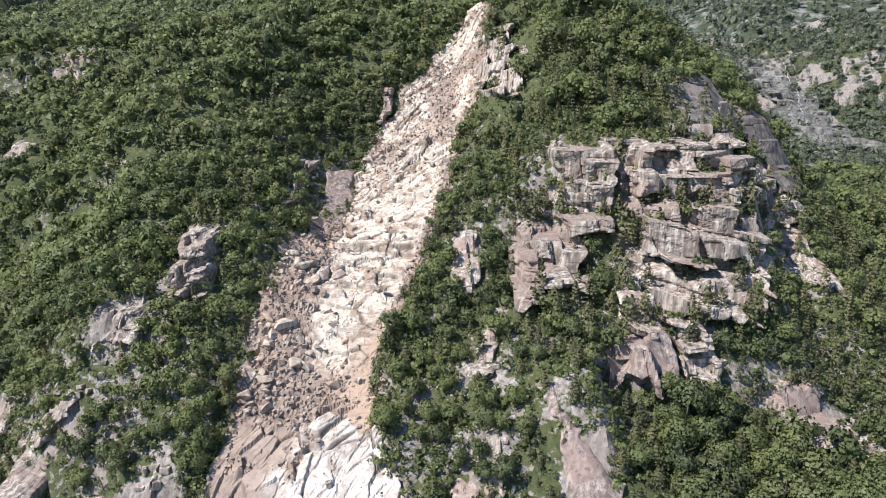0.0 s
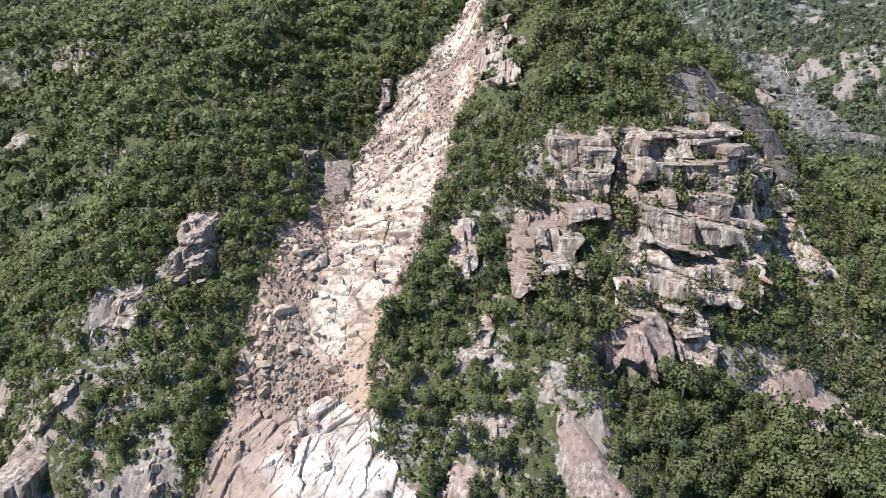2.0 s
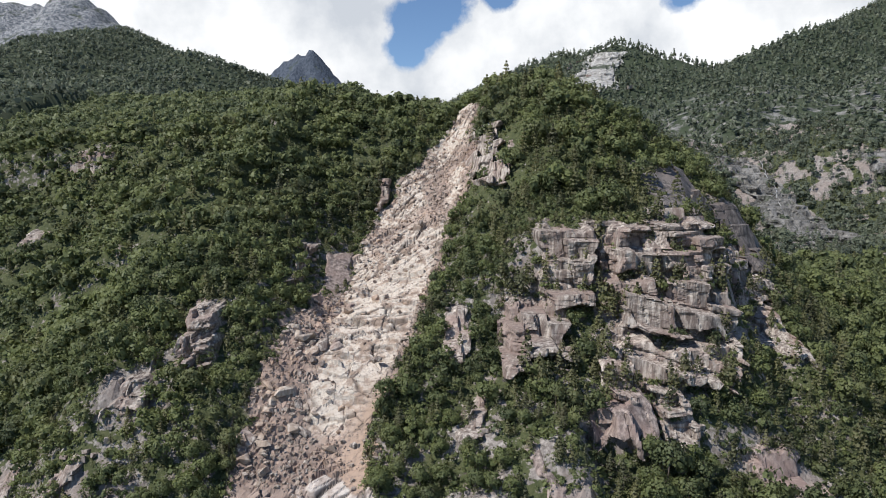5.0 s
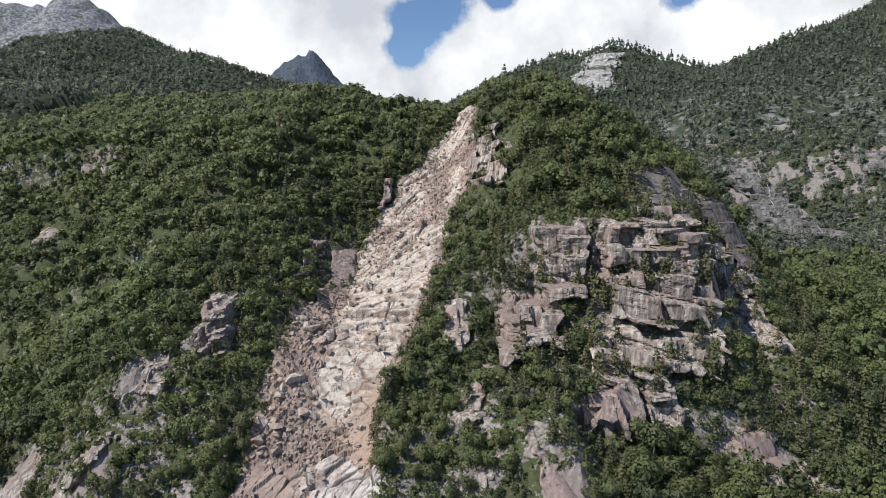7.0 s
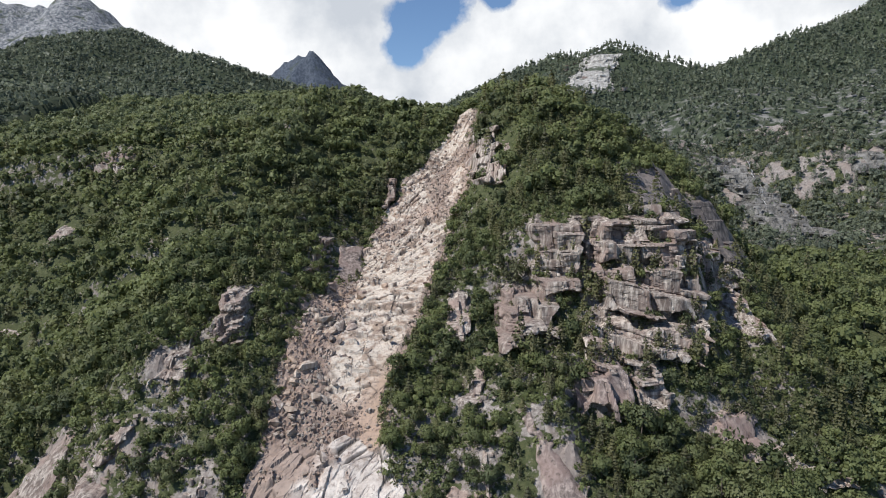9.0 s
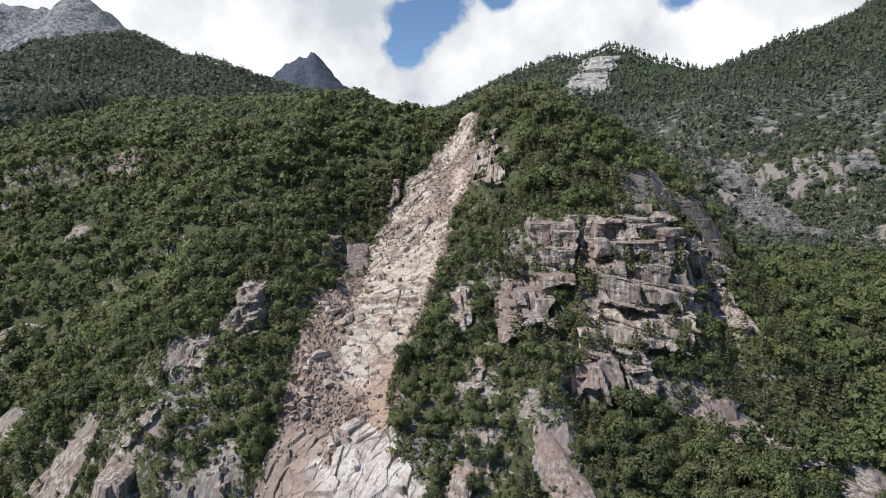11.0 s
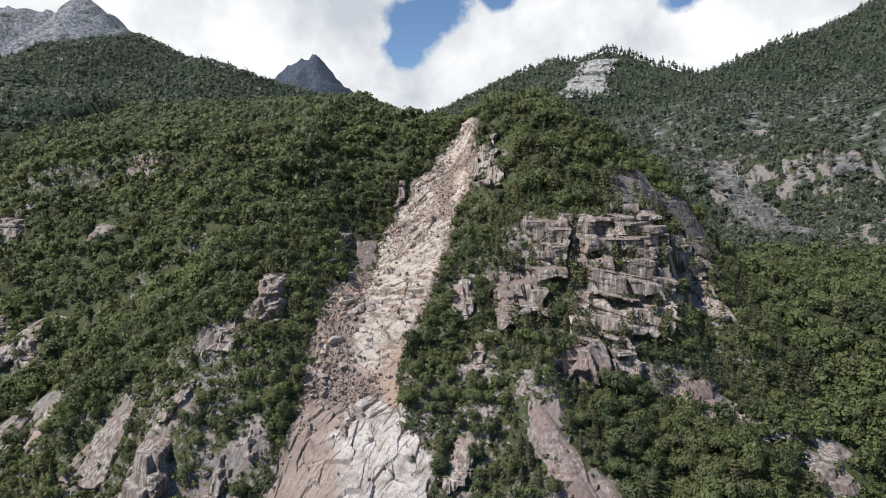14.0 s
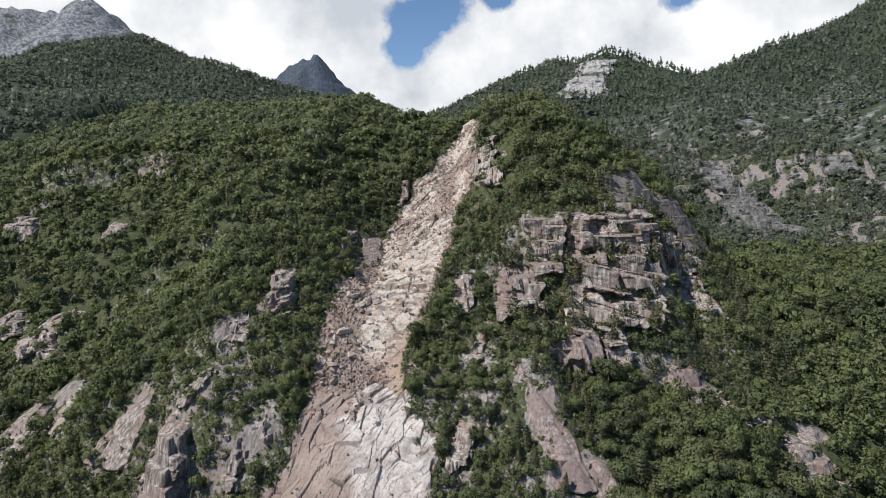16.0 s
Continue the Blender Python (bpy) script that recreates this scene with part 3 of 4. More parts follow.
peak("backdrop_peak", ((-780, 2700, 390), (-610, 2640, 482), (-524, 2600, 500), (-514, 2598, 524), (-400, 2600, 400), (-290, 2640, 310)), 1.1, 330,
     "dark pointed rock peak under low cloud, blued for haze", 81, MAT_PEAK)
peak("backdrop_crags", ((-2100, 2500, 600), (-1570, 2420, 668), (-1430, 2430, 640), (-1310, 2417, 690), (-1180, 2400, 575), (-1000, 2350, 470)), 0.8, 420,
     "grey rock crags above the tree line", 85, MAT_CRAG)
peak("backdrop_ridge", ((140, 2600, 250), (260, 2600, 400), (420, 2600, 500)), 0.9, 300, "wooded ridge far behind, leaf colour toned for haze", 88, MAT_FAR)

# ---------------------------------------------------------------- rocks


def hull_mesh(name, points, material):
    bm = bmesh.new()
    vs = [bm.verts.new(p) for p in points]
    made = bmesh.ops.convex_hull(bm, input=vs)
    bmesh.ops.delete(bm, geom=list({v for v in made["geom_interior"] + made["geom_unused"] if isinstance(v, bmesh.types.BMVert)}), context="VERTS")
    me = bpy.data.meshes.new(name)
    bm.to_mesh(me)
    bm.free()
    me.materials.append(material)
    return me


def block_points(r):
    """A quarried-looking block of unit size with skewed corners and broken edges."""
    pts = []
    for sx in (-0.5, 0.5):
        for sy in (-0.5, 0.5):
            for sz in (-0.5, 0.5):
                c = np.array([sx, sy, sz]) * r.uniform(0.82, 1.0, 3)
                for k in range(3):
                    q = c.copy()
                    q[k] *= 1 - r.uniform(0.08, 0.42)
                    pts.append(q)
    return pts


def boulder_points(r):
    p = r.normal(0, 1, (22, 3))
    p /= np.linalg.norm(p, axis=1)[:, None]
    p = np.sign(p) * np.abs(p) ** 0.75
    return p * r.uniform(0.40, 0.56, (22, 1)) * (1.15, 0.95, 0.8)


def library(name, make, material, n, seed):
    return [hull_mesh(name, make(np.random.RandomState(seed + k)), material) for k in range(n)]


BLOCKS = {"old": library("rock_block", block_points, MAT_CLIFF, 14, 900)}
LEDGES, CLEAR = [], []


def face_y(x, z, y0, y1):
    """Where the slope at x first reaches the height z, coming from the valley."""
    ys = np.arange(y0, y1, 1.0)
    h = ground_z(np.full(len(ys), float(x)), ys) if y1 < 860 else far_height(np.full(len(ys), float(x)), ys)
    k = np.argmax(h >= z)
    return ys[k] if h[k] >= z else None


MAT_OF = {"old": MAT_CLIFF, "pale": MAT_PALE, "far": MAT_FARROCK, "dome": MAT_DOME, "pink": MAT_PINK}
BLOCKS["pale"] = BLOCKS["far"] = BLOCKS["dome"] = BLOCKS["pink"] = BLOCKS["old"]


def masonry(u, w, wide, high, seed, tilt):
    """Joint-bounded blocks in uneven rows: each stands forward or back by its own amount; and how far its nearest joint is."""
    g = lattice(97, seed)
    row = w / high + 0.35 * np.sin(w / high * 1.7 + seed)
    j = np.floor(row).astype(int)
    fw = row - j
    span = wide * (0.65 + 0.8 * g[j % 97, 3])
    col = u / span + 31 * g[j % 97, 7]
    i = np.floor(col).astype(int)
    fu = col - i
    h = 2 * g[i % 97, j % 97] - 1 + tilt * ((2 * g[(i + 31) % 97, j % 97] - 1) * (fu - 0.5) + (2 * g[i % 97, (j + 31) % 97] - 1) * (fw - 0.5)) * 2
    return h, np.minimum(np.minimum(fu, 1 - fu) * span, np.minimum(fw, 1 - fw) * high)


def rock_panel(x0, x1, z0, z1, y0, y1, wide, high, out, kind, dip, seed, cell, tier, upright, hollows=(), shear=0.0, taper=0.0, smoothness=0.0):
    """A face of broken rock, worked outwards from the slope: walls between ledges, jointed blocks, cracks and chips."""
    reach = abs(shear) * (z1 - z0) / 2
    xs, zs = np.arange(x0 - 2 - reach, x1 + 2 + reach, cell), np.arange(z0 - 7, z1 + 2, cell)
    X, Z = np.meshgrid(xs, zs, indexing="ij")
    coarse = np.array([[face_y(x, z, y0, y1) or y1 for z in zs[::6]] for x in xs[::6]])
    base = np.stack([np.interp(zs, zs[::6], row) for row in coarse])
    base = np.stack([np.interp(xs, xs[::6], base[:, j]) for j in range(len(zs))], 1)
    for _ in range(14):
        p = np.pad(base, 1, mode="edge")
        base = (p[1:-1, 1:-1] + p[:-2, 1:-1] + p[2:, 1:-1] + p[1:-1, :-2] + p[1:-1, 2:]) / 5
    # walls stand upright between ledges, and the ledges step from column to column
    g = lattice(97, seed + 7)
    column = np.floor((X - shear * Z + 0.15 * (Z - z0)) / (wide * 1.1) + 0.25 * value_noise(X, Z, 12, seed + 40)).astype(int) % 97
    ph = (Z - z0 + 0.8 * tier * g[column, 11] - dip * (X - x0)) / tier
    foot = Z - (ph - np.floor(ph)) * tier * upright
    rank = np.clip(np.interp(foot.ravel(), zs, np.arange(len(zs))).reshape(Z.shape), 0, len(zs) - 1.001)
    k, f = rank.astype(int), rank - np.floor(rank)
    rows = np.arange(len(xs))[:, None]
    base = base[rows, k] * (1 - f) + base[rows, np.minimum(k + 1, len(zs) - 1)] * f
    W = Z - dip * (X - x0) + 0.7 * value_noise(X, Z, 16, seed + 3)
    U = X - shear * Z + 1.0 * value_noise(X, Z, 17, seed + 4) + 0.14 * (Z - z0)
    bulk, joint1 = masonry(U, W, wide * 1.5, high * 2.3, seed, 0.55)
    block, joint2 = masonry(U + 0.12 * W, W, wide * 0.62, high * 0.85, seed + 10, 0.5)
    strata, joint3 = masonry(U, W, wide * 1.1, high * 0.26, seed + 20, 0.3)
    chip = facets(U, W, wide * 0.13, seed + 30, 1.7, 0.7, 0.5)
    thin = smooth(value_noise(X, Z, 15, seed + 41) * 2.5 + 0.1) * (1.0 if high < 5 else 0.4)
    broken = smooth(value_noise(X, Z, 11, seed + 42) * 2.2 + 0.45)
    plain = 1 - smoothness
    o = out * (0.9 * plain * (2 * g[column, 23] - 1) + 0.9 * plain * bulk + (0.12 + 0.5 * broken * plain) * block + 0.30 * thin * plain * strata + (0.02 + 0.05 * broken) * chip)
    gap = smooth(value_noise(X, Z, 7, seed + 8) * 2 + 0.5)
    o -= (1.3 * np.exp(-(joint1 / 0.45) ** 2) + 0.5 * broken * np.exp(-(joint2 / 0.35) ** 2) * plain) * gap
    mid, up = (x0 + x1) / 2 + shear * (Z - (z0 + z1) / 2), np.clip((Z - z0) / (z1 - z0), 0, 1)
    half = (x1 - x0) / 2 * (1 - taper * up)
    edge = np.minimum(half - np.abs(X - mid), np.minimum(Z - z0 + 2, (z1 - Z) * 1.5))
    ragged = max(1.0, cell / 0.6)
    rough = 1 - 0.45 * smoothness
    edge = edge + rough * (3.2 * ragged * value_noise(X, Z, 8 * ragged, seed + 5) + 1.8 * ragged * value_noise(X, Z, 2.5 * ragged, seed + 6))
    o = o + out * 1.4 + (1.8 if upright > 0.7 else 0.0) - 9 * (1 - smooth(edge / 3.0))
    if smoothness:
        o += 0.3 * smoothness * half * (1 - np.abs(X - mid - 0.3 * half) / np.maximum(half, 1))
    # the lee side breaks off square
    if upright > 0.5:
        o -= 12 * (1 - smooth((x1 - 3 - X + 3.5 * value_noise(X, Z, 10, seed + 2) + 1.2 * value_noise(X, Z, 4, seed + 1)) / 1.6))
    for rx, rz, rw, rh, deep in hollows:
        o -= deep * smooth((rw - np.abs(X - rx - 0.15 * (Z - rz)) + 0.8 * value_noise(X, Z, 5, seed)) / 1.0) * smooth((rh - np.abs(Z - rz)) / 1.5)
    for _ in range(2 if smoothness > 0.5 else 0):
        p = np.pad(o, 1, mode="edge")
        o = (2 * o + p[:-2, 1:-1] + p[2:, 1:-1] + p[1:-1, :-2] + p[1:-1, 2:]) / 6
    co = np.stack([X, base - o, Z], -1).reshape(-1, 3)
    ny = len(zs)
    i, j = np.meshgrid(np.arange(len(xs) - 1), np.arange(ny - 1), indexing="ij")
    q = (i * ny + j).ravel()
    quads = np.stack([q, q + ny, q + ny + 1, q + 1], 1)
    # one piece: what hangs together with the heart of the face
    inner = edge > -3.5
    inner = inner[:-1, :-1] | inner[1:, :-1] | inner[:-1, 1:] | inner[1:, 1:]
    keep = np.zeros_like(inner)
    keep[np.unravel_index(np.argmax(np.where(inner, edge[:-1, :-1], -99)), inner.shape)] = True
    while True:
        p = np.pad(keep, 1)
        grown = inner & (keep | p[:-2, 1:-1] | p[2:, 1:-1] | p[1:-1, :-2] | p[1:-1, 2:])
        if grown.sum() == keep.sum():
            break
        keep = grown
    used, quads = np.unique(quads[keep.ravel()], return_inverse=True)
    return co[used], quads.reshape(-1, 4)


def crag(label, x0, x1, z0, z1, y0, y1, wide, high, out=1.5, kind="old", dip=0.0, tier=None, upright=0.75, blocks=0.25, hollows=(), seed=0, shear=0.0, taper=0.0, smoothness=0.0):
    """A rock outcrop: one worked face, and loose blocks standing on its ledges."""
    r = np.random.RandomState(seed + 1000)
    tier = tier or min(11.0, 0.5 * (z1 - z0))
    top = new("rock_outcrop")
    tagged(top, label, "rock", "rock outcrops")
    cell = 4.0 if y0 > 1000 else 1.6 if y0 > 500 else 0.9 if y0 > 330 else 0.5
    co, fa = rock_panel(x0, x1, z0, z1, y0, y1, wide, high, out, kind, dip, seed + 2000, cell, tier, upright, hollows, shear, taper, smoothness)
    at = np.array(((x0 + x1) / 2, y0, z0))
    top.location = at
    for k in range(6):
        # strips of the face, from its foot to its top
        lo, hi = z0 + (z1 - z0) * k / 6, z0 + (z1 - z0) * (k + 1) / 6
        mid, half = (x0 + x1) / 2 + shear * ((lo + hi) / 2 - (z0 + z1) / 2), (x1 - x0) / 2 * (1 - taper * (k + 0.5) / 6)
        for n in range(3):
            a, b = mid - half + 2 * half * n / 3, mid - half + 2 * half * (n + 1) / 3
            low, high_y = face_y((a + b) / 2, lo, y0, y1), face_y((a + b) / 2, hi, y0, y1)
            if low and high_y and "stepping" not in label and "hidden" not in label:
                CLEAR.append((a, b, low - 4, high_y - (2 if k == 5 else -1)))
    face = new("rock_face", raw_mesh("rock_face", co - at, fa, MAT_OF[kind]))
    face.parent = top
    for _ in range(int((x1 - x0) * (z1 - z0) / (wide * high) * blocks * 4) + 3):
        cx, cz = r.uniform(x0 + 1, x1 - 1), r.uniform(z0 + 1, z1 - 1)
        y = face_y(cx, cz, y0, y1)
        if y is None:
            continue
        if r.rand() < 0.35 or smoothness:
            w, d = wide * r.uniform(0.15, 0.4), wide * r.uniform(0.25, 0.45)
            h = min(high, wide) * r.uniform(0.15, 0.35)
            ob = new("rock_block", BLOCKS[kind][r.randint(14)])
            ob.parent = top
            ob.matrix_basis = Matrix.Translation(-Vector(at)) @ pose(cx, y - out * 0.5, cz, r.uniform(-18, 6), r.uniform(-12, 12), r.uniform(-30, 30)) @ Matrix.Diagonal((w, d, h, 1))
        else:
            foot = z0 + math.floor((cz - z0) / tier + 1) * tier
            y = face_y(cx, min(foot, z1), y0, y1)
            if y is not None:
                LEDGES.append((cx, y - r.uniform(0, 5), min(foot, z1) - 0.5))
    return top


# dark corners and roofs: x, z, half-width, half-height, depth
HOLLOWS = ((63.5, -27, 3.4, 10, 6.5), (49, -54, 2.2, 7, 5.5), (104, -33, 3, 8, 4), (30, -66, 6, 2.5, 4), (21, 8, 3, 2.5, 3), (88, -76, 3, 7, 5), (80, -52, 9, 1.2, 3))
GREY = "grey weathered granite face streaked with pale stains"
PINK = "pinkish granite wall under a small roof"
SLAB = {"smoothness": 0.6, "upright": 0.0, "blocks": 0.05}
WALL = {"upright": 0.85}
# label, x and z of the face, the stretch of slope that holds it, size of its blocks, relief
for n, (row, how) in enumerate((
    ((GREY, 38, 62, -46, -16, 200, 300, 9, 5.5, 2.4), WALL),
    (("pale jointed granite block standing out of the trees", 22, 47, -61, -45, 190, 290, 9, 6.0, 2.4), WALL),
    (("layered granite cliff with ledges and a dark corner", 59, 113, -35, -15, 200, 300, 11, 4.0, 2.6), WALL),
    ((GREY, 62, 112, -54, -34, 200, 300, 13, 8.0, 2.6), {"upright": 0.85, "dip": -0.2}),
    (("granite slabs stepping down below shrubs", 54, 108, -68, -54, 180, 290, 12, 6.5, 2.4), {"upright": 0.85, "dip": -0.25}),
    ((PINK, 48, 70, -80, -68, 170, 260, 14, 16.0, 0.9), {"tier": 30.0, "upright": 0.4, "kind": "pink"}),
    (("dark layered block under a rock roof", 68, 84, -84, -67, 170, 260, 9, 4.5, 2.2), {"upright": 0.6}),
    ((PINK, 94, 116, -95, -84, 170, 250, 13, 9.0, 1.2), {"tier": 9.0, "upright": 0.6, "kind": "pink", "taper": 0.3}),
    (("smooth tilted slab of pale pinkish granite", 23, 49, -117, -76, 110, 230, 11, 22.0, 1.2), {**SLAB, "shear": -0.48, "taper": 0.72, "kind": "pink"}),
    (("low granite slabs among bushes", 46, 66, -122, -106, 110, 200, 9, 7, 1.0), {**SLAB, "shear": -0.5, "taper": 0.4}),
    (("rounded granite dome above the trees, darkened by stains and painted shade", 84, 128, -18, 13, 250, 360, 26, 22, 1.2), {"kind": "dome", "smoothness": 0.5, "upright": 0.2, "dip": -0.15, "shear": -0.3, "taper": 0.3, "blocks": 0.05}),
    (("rounded granite dome above the trees, darkened by stains and painted shade", 126, 152, -40, -8, 250, 360, 20, 18, 1.2), {"kind": "dome", "smoothness": 0.4, "upright": 0.3, "shear": -0.4, "taper": 0.3, "blocks": 0.05}),
    (("dark shaded wall in the corner behind the prow", 113, 134, -58, -27, 240, 300, 9, 9, 1.6), {"upright": 0.4}),
    (("white-topped granite knob among dark trees", -97, -74, -60, -45, 190, 290, 6, 4.5, 2.6), {"upright": 0.7, "taper": 0.5, "dip": 0.25}),
    ((GREY, -110, -93, -73, -62, 170, 260, 6, 5, 2.2), {"smoothness": 0.1, "upright": 0.5, "taper": 0.5, "shear": 0.3}),
    ((GREY, -122, -109, -97, -84, 150, 250, 7, 6, 1.8), {"smoothness": 0.2, "upright": 0.3, "taper": 0.6, "shear": 0.45}),
    ((GREY, -112, -103, -86, -75, 150, 250, 6, 6, 1.6), {"smoothness": 0.2, "upright": 0.3, "taper": 0.6, "shear": 0.3}),
    (("fractured pinkish cliff beside the top of the slide", 15, 35, 2, 31, 280, 420, 7, 10, 3.0), {"upright": 0.65, "taper": -0.35, "shear": 0.3, "dip": 0.3}),
    (("smooth slab with a dark crack beside the slide", -56, -40, -54, -32, 230, 340, 9, 26, 2.6), {**SLAB, "kind": "pink", "smoothness": 0.85}),
    ((GREY, -65, -55, -39, -27, 240, 350, 6, 7, 1.8), {"smoothness": 0.3}),
    ((GREY, -35, -25, -12, 1, 300, 380, 5, 5, 2.0), {"taper": 0.3}),
    ((GREY, -310, -277, -99, -85, 300, 420, 8, 5, 2.4), {"smoothness": 0.1, "upright": 0.4, "taper": 0.5}),
    ((GREY, -272, -222, -100, -83, 270, 400, 9, 5.5, 2.6), {"smoothness": 0.1, "upright": 0.4, "taper": 0.55, "shear": -0.4}),
    (("tilted grey slab with long cracks", -242, -206, -142, -113, 170, 300, 13, 14, 1.8), {**SLAB, "shear": 0.55, "taper": 0.65}),
    (("narrow grey slabs standing on edge among bushes", -206, -188, -124, -101, 160, 300, 7, 16, 1.8), {**SLAB, "shear": 0.4, "taper": 0.6}),
    (("grey granite spire rising from bushes", -166, -136, -128, -95, 150, 280, 12, 18, 2.0), {**SLAB, "shear": 0.5, "taper": 0.7}),
    (("tawny granite pillar with cracked sides", -134, -108, -136, -101, 120, 230, 9, 14, 2.8), {"smoothness": 0.35, "upright": 0.75, "taper": 0.35, "shear": 0.15}),
    ((GREY, -98, -84, -122, -104, 110, 220, 8, 9, 1.6), {"smoothness": 0.3, "upright": 0.6, "taper": 0.4, "shear": 0.3}),
    ((GREY, -86, -75, -106, -95, 110, 220, 7, 7, 1.6), {"smoothness": 0.3, "upright": 0.6, "taper": 0.5}),
    ((GREY, 134, 160, -120, -106, 130, 230, 9, 7, 1.6), {"smoothness": 0.3, "upright": 0.5, "taper": 0.3}),
    ((GREY, -4, 9, -112, -98, 110, 230, 7, 8, 1.6), {"smoothness": 0.35, "upright": 0.5, "taper": 0.5, "shear": 0.3}),
    ((GREY, 9, 17, -100, -88, 110, 230, 6, 8, 1.6), {"smoothness": 0.35, "upright": 0.5, "taper": 0.5}),
    ((GREY, 4, 17, -80, -71, 150, 260, 8, 6, 1.8), {"smoothness": 0.35, "upright": 0.5, "taper": 0.5}),
    (("pale rock patch between trees", 0, 13, -62, -47, 180, 290, 8, 9, 1.4), {"smoothness": 0.5, "upright": 0.4, "taper": 0.2}),
    (("low slabs stepping down a bushy slope", 116, 140, -105, -95, 130, 240, 12, 6, 1.2), {"smoothness": 0.2, "upright": 0.3, "shear": -1.2, "taper": 0.4}),
    (("small cliff hidden among trees", -268, -224, 4, 24, 390, 500, 7, 6, 1.6), {"upright": 0.5, "taper": 0.3, "dip": -0.2}),
    ((GREY, -366, -330, -42, -26, 390, 500, 10, 8, 1.6), {"smoothness": 0.4, "taper": 0.4}),
    ((GREY, -268, -244, -40, -28, 340, 450, 7, 7, 1.4), {"smoothness": 0.4, "taper": 0.3}),
    (("tall grey cliff with a thin waterfall", 322, 376, -54, 32, 560, 850, 12, 15, 4.5), {"kind": "far", "upright": 0.7, "taper": 0.45}),
    (("rock band on the far slope", 452, 496, 12, 34, 560, 800, 16, 12, 2.4), {"kind": "far", "upright": 0.45, "taper": 0.3}),
    (("bare white cliff below a wooded summit", 290, 386, 186, 300, 1250, 1900, 40, 30, 14), {"kind": "pale", "upright": 0.0, "taper": 0.3, "shear": 0.75, "smoothness": 0.4}),
    (("rock ledge beside the prow", 120, 142, -66, -50, 190, 300, 7, 5, 1.4), {"taper": 0.4, "upright": 0.4}),
    (("pale ledge rising beyond the prow", 128, 147, -52, -38, 220, 300, 7, 5, 1.4), {"taper": 0.4, "shear": -0.4, "upright": 0.4}),
)):
    crag(*row, seed=n * 7, hollows=HOLLOWS, **how)
CLEAR.append((12, 42, 292, 372))
GROVES = ((66, 104, -41, -36, 26), (53, 60, -62, -30, 24), (50, 96, -71, -66, 22), (76, 104, -57, -53, 10), (20, 46, -45, -38, 16), (92, 112, -66, -58, 12), (84, 108, -30, -26, 8), (60, 72, -50, -44, 8), (22, 44, -70, -62, 14))
rg = np.random.RandomState(77)
for ax, bx, az, bz, many in GROVES:
    for _ in range(many):
        gx, gz = rg.uniform(ax, bx), rg.uniform(az, bz)
        gy = face_y(gx, gz, 170, 300)
        if gy is not None:
            LEDGES.append((gx, gy - 4.5 + rg.uniform(-1.5, 1.0), gz))
# the thin fall on the far cliff
_m = Nodes("falling_water", 0.3)
MAT_WATER = _m.done(_m.ramp(_m.noise(0.8, 6, 0.6, (1, 1, 0.15)), (0.35, (0.24, 0.245, 0.245)), (0.6, (0.48, 0.485, 0.49))))


def waterfall():
    rw = np.random.RandomState(17)
    co, zs = [], np.linspace(27, -48, 34)
    for n, z in enumerate(zs):
        x = 375 - 31 * (n / 33) + 1.6 * math.sin(n * 0.6) + rw.uniform(-0.5, 0.5)
        y = (face_y(x, z, 560, 850) or 700) - 14
        x *= 1 - 14 / (y + 60)
        w = 0.2 + 0.45 * rw.rand() + (0.6 if n > 24 else 0)
        co += [(x - w, y, z), (x, y - 0.5, z), (x + w, y, z), (x, y + 0.5, z)]
    fa = [(4 * n + k, 4 * n + 4 + k, 4 * n + 4 + (k + 1) % 4, 4 * n + (k + 1) % 4) for n in range(33) for k in range(4)]
    return tagged(new("waterfall", raw_mesh("waterfall", np.array(co), np.array(fa), MAT_WATER, smooth_faces=True)), "thin white waterfall running down a grey cliff", "waterfall")


waterfall()

# loose boulders lying on the slide
BOULDERS = {"fresh": library("boulder", boulder_points, MAT_FRESH, 10, 700), "old": library("boulder", boulder_points, MAT_CLIFF, 10, 730)}
rb = np.random.RandomState(55)
count = 0
while count < 280:
    y = rb.uniform(140, 388)
    west, east = np.interp(y, SLIDE[:, 0], SLIDE[:, 1]), np.interp(y, SLIDE[:, 0], SLIDE[:, 2])
    u = rb.beta(1.1, 1.5)
    if u > 0.42 and rb.rand() < 0.6 or y > 260 and rb.rand() < 0.4:
        continue
    x = west + u * (east - west)
    if y < 180 and rb.rand() < 0.93:
        continue
    size = rb.uniform(0.5, 1.1) * (1.0 + 1.8 * rb.rand() ** 4) * (1.45 if 180 < y < 240 and u < 0.5 else 1.0)
    old = rb.rand() < 0.35
    ob = new("boulder", BOULDERS["old" if old else "fresh"][rb.randint(10)])
    ob.matrix_basis = pose(x, y, float(slide_surface(np.array([x]), np.array([y]))[0][0]) + 0.12 * size, rb.uniform(-40, 40), rb.uniform(-40, 40), rb.uniform(0, 360)) @ Matrix.Diagonal((2 * size, 2 * size * rb.uniform(0.6, 1), 2 * size * rb.uniform(0.5, 0.9), 1))
    tagged(ob, "grey angular boulder lying on the slide debris" if old else "pale freshly broken boulder on the slide debris", "boulder", "boulders on the slide")
    count += 1


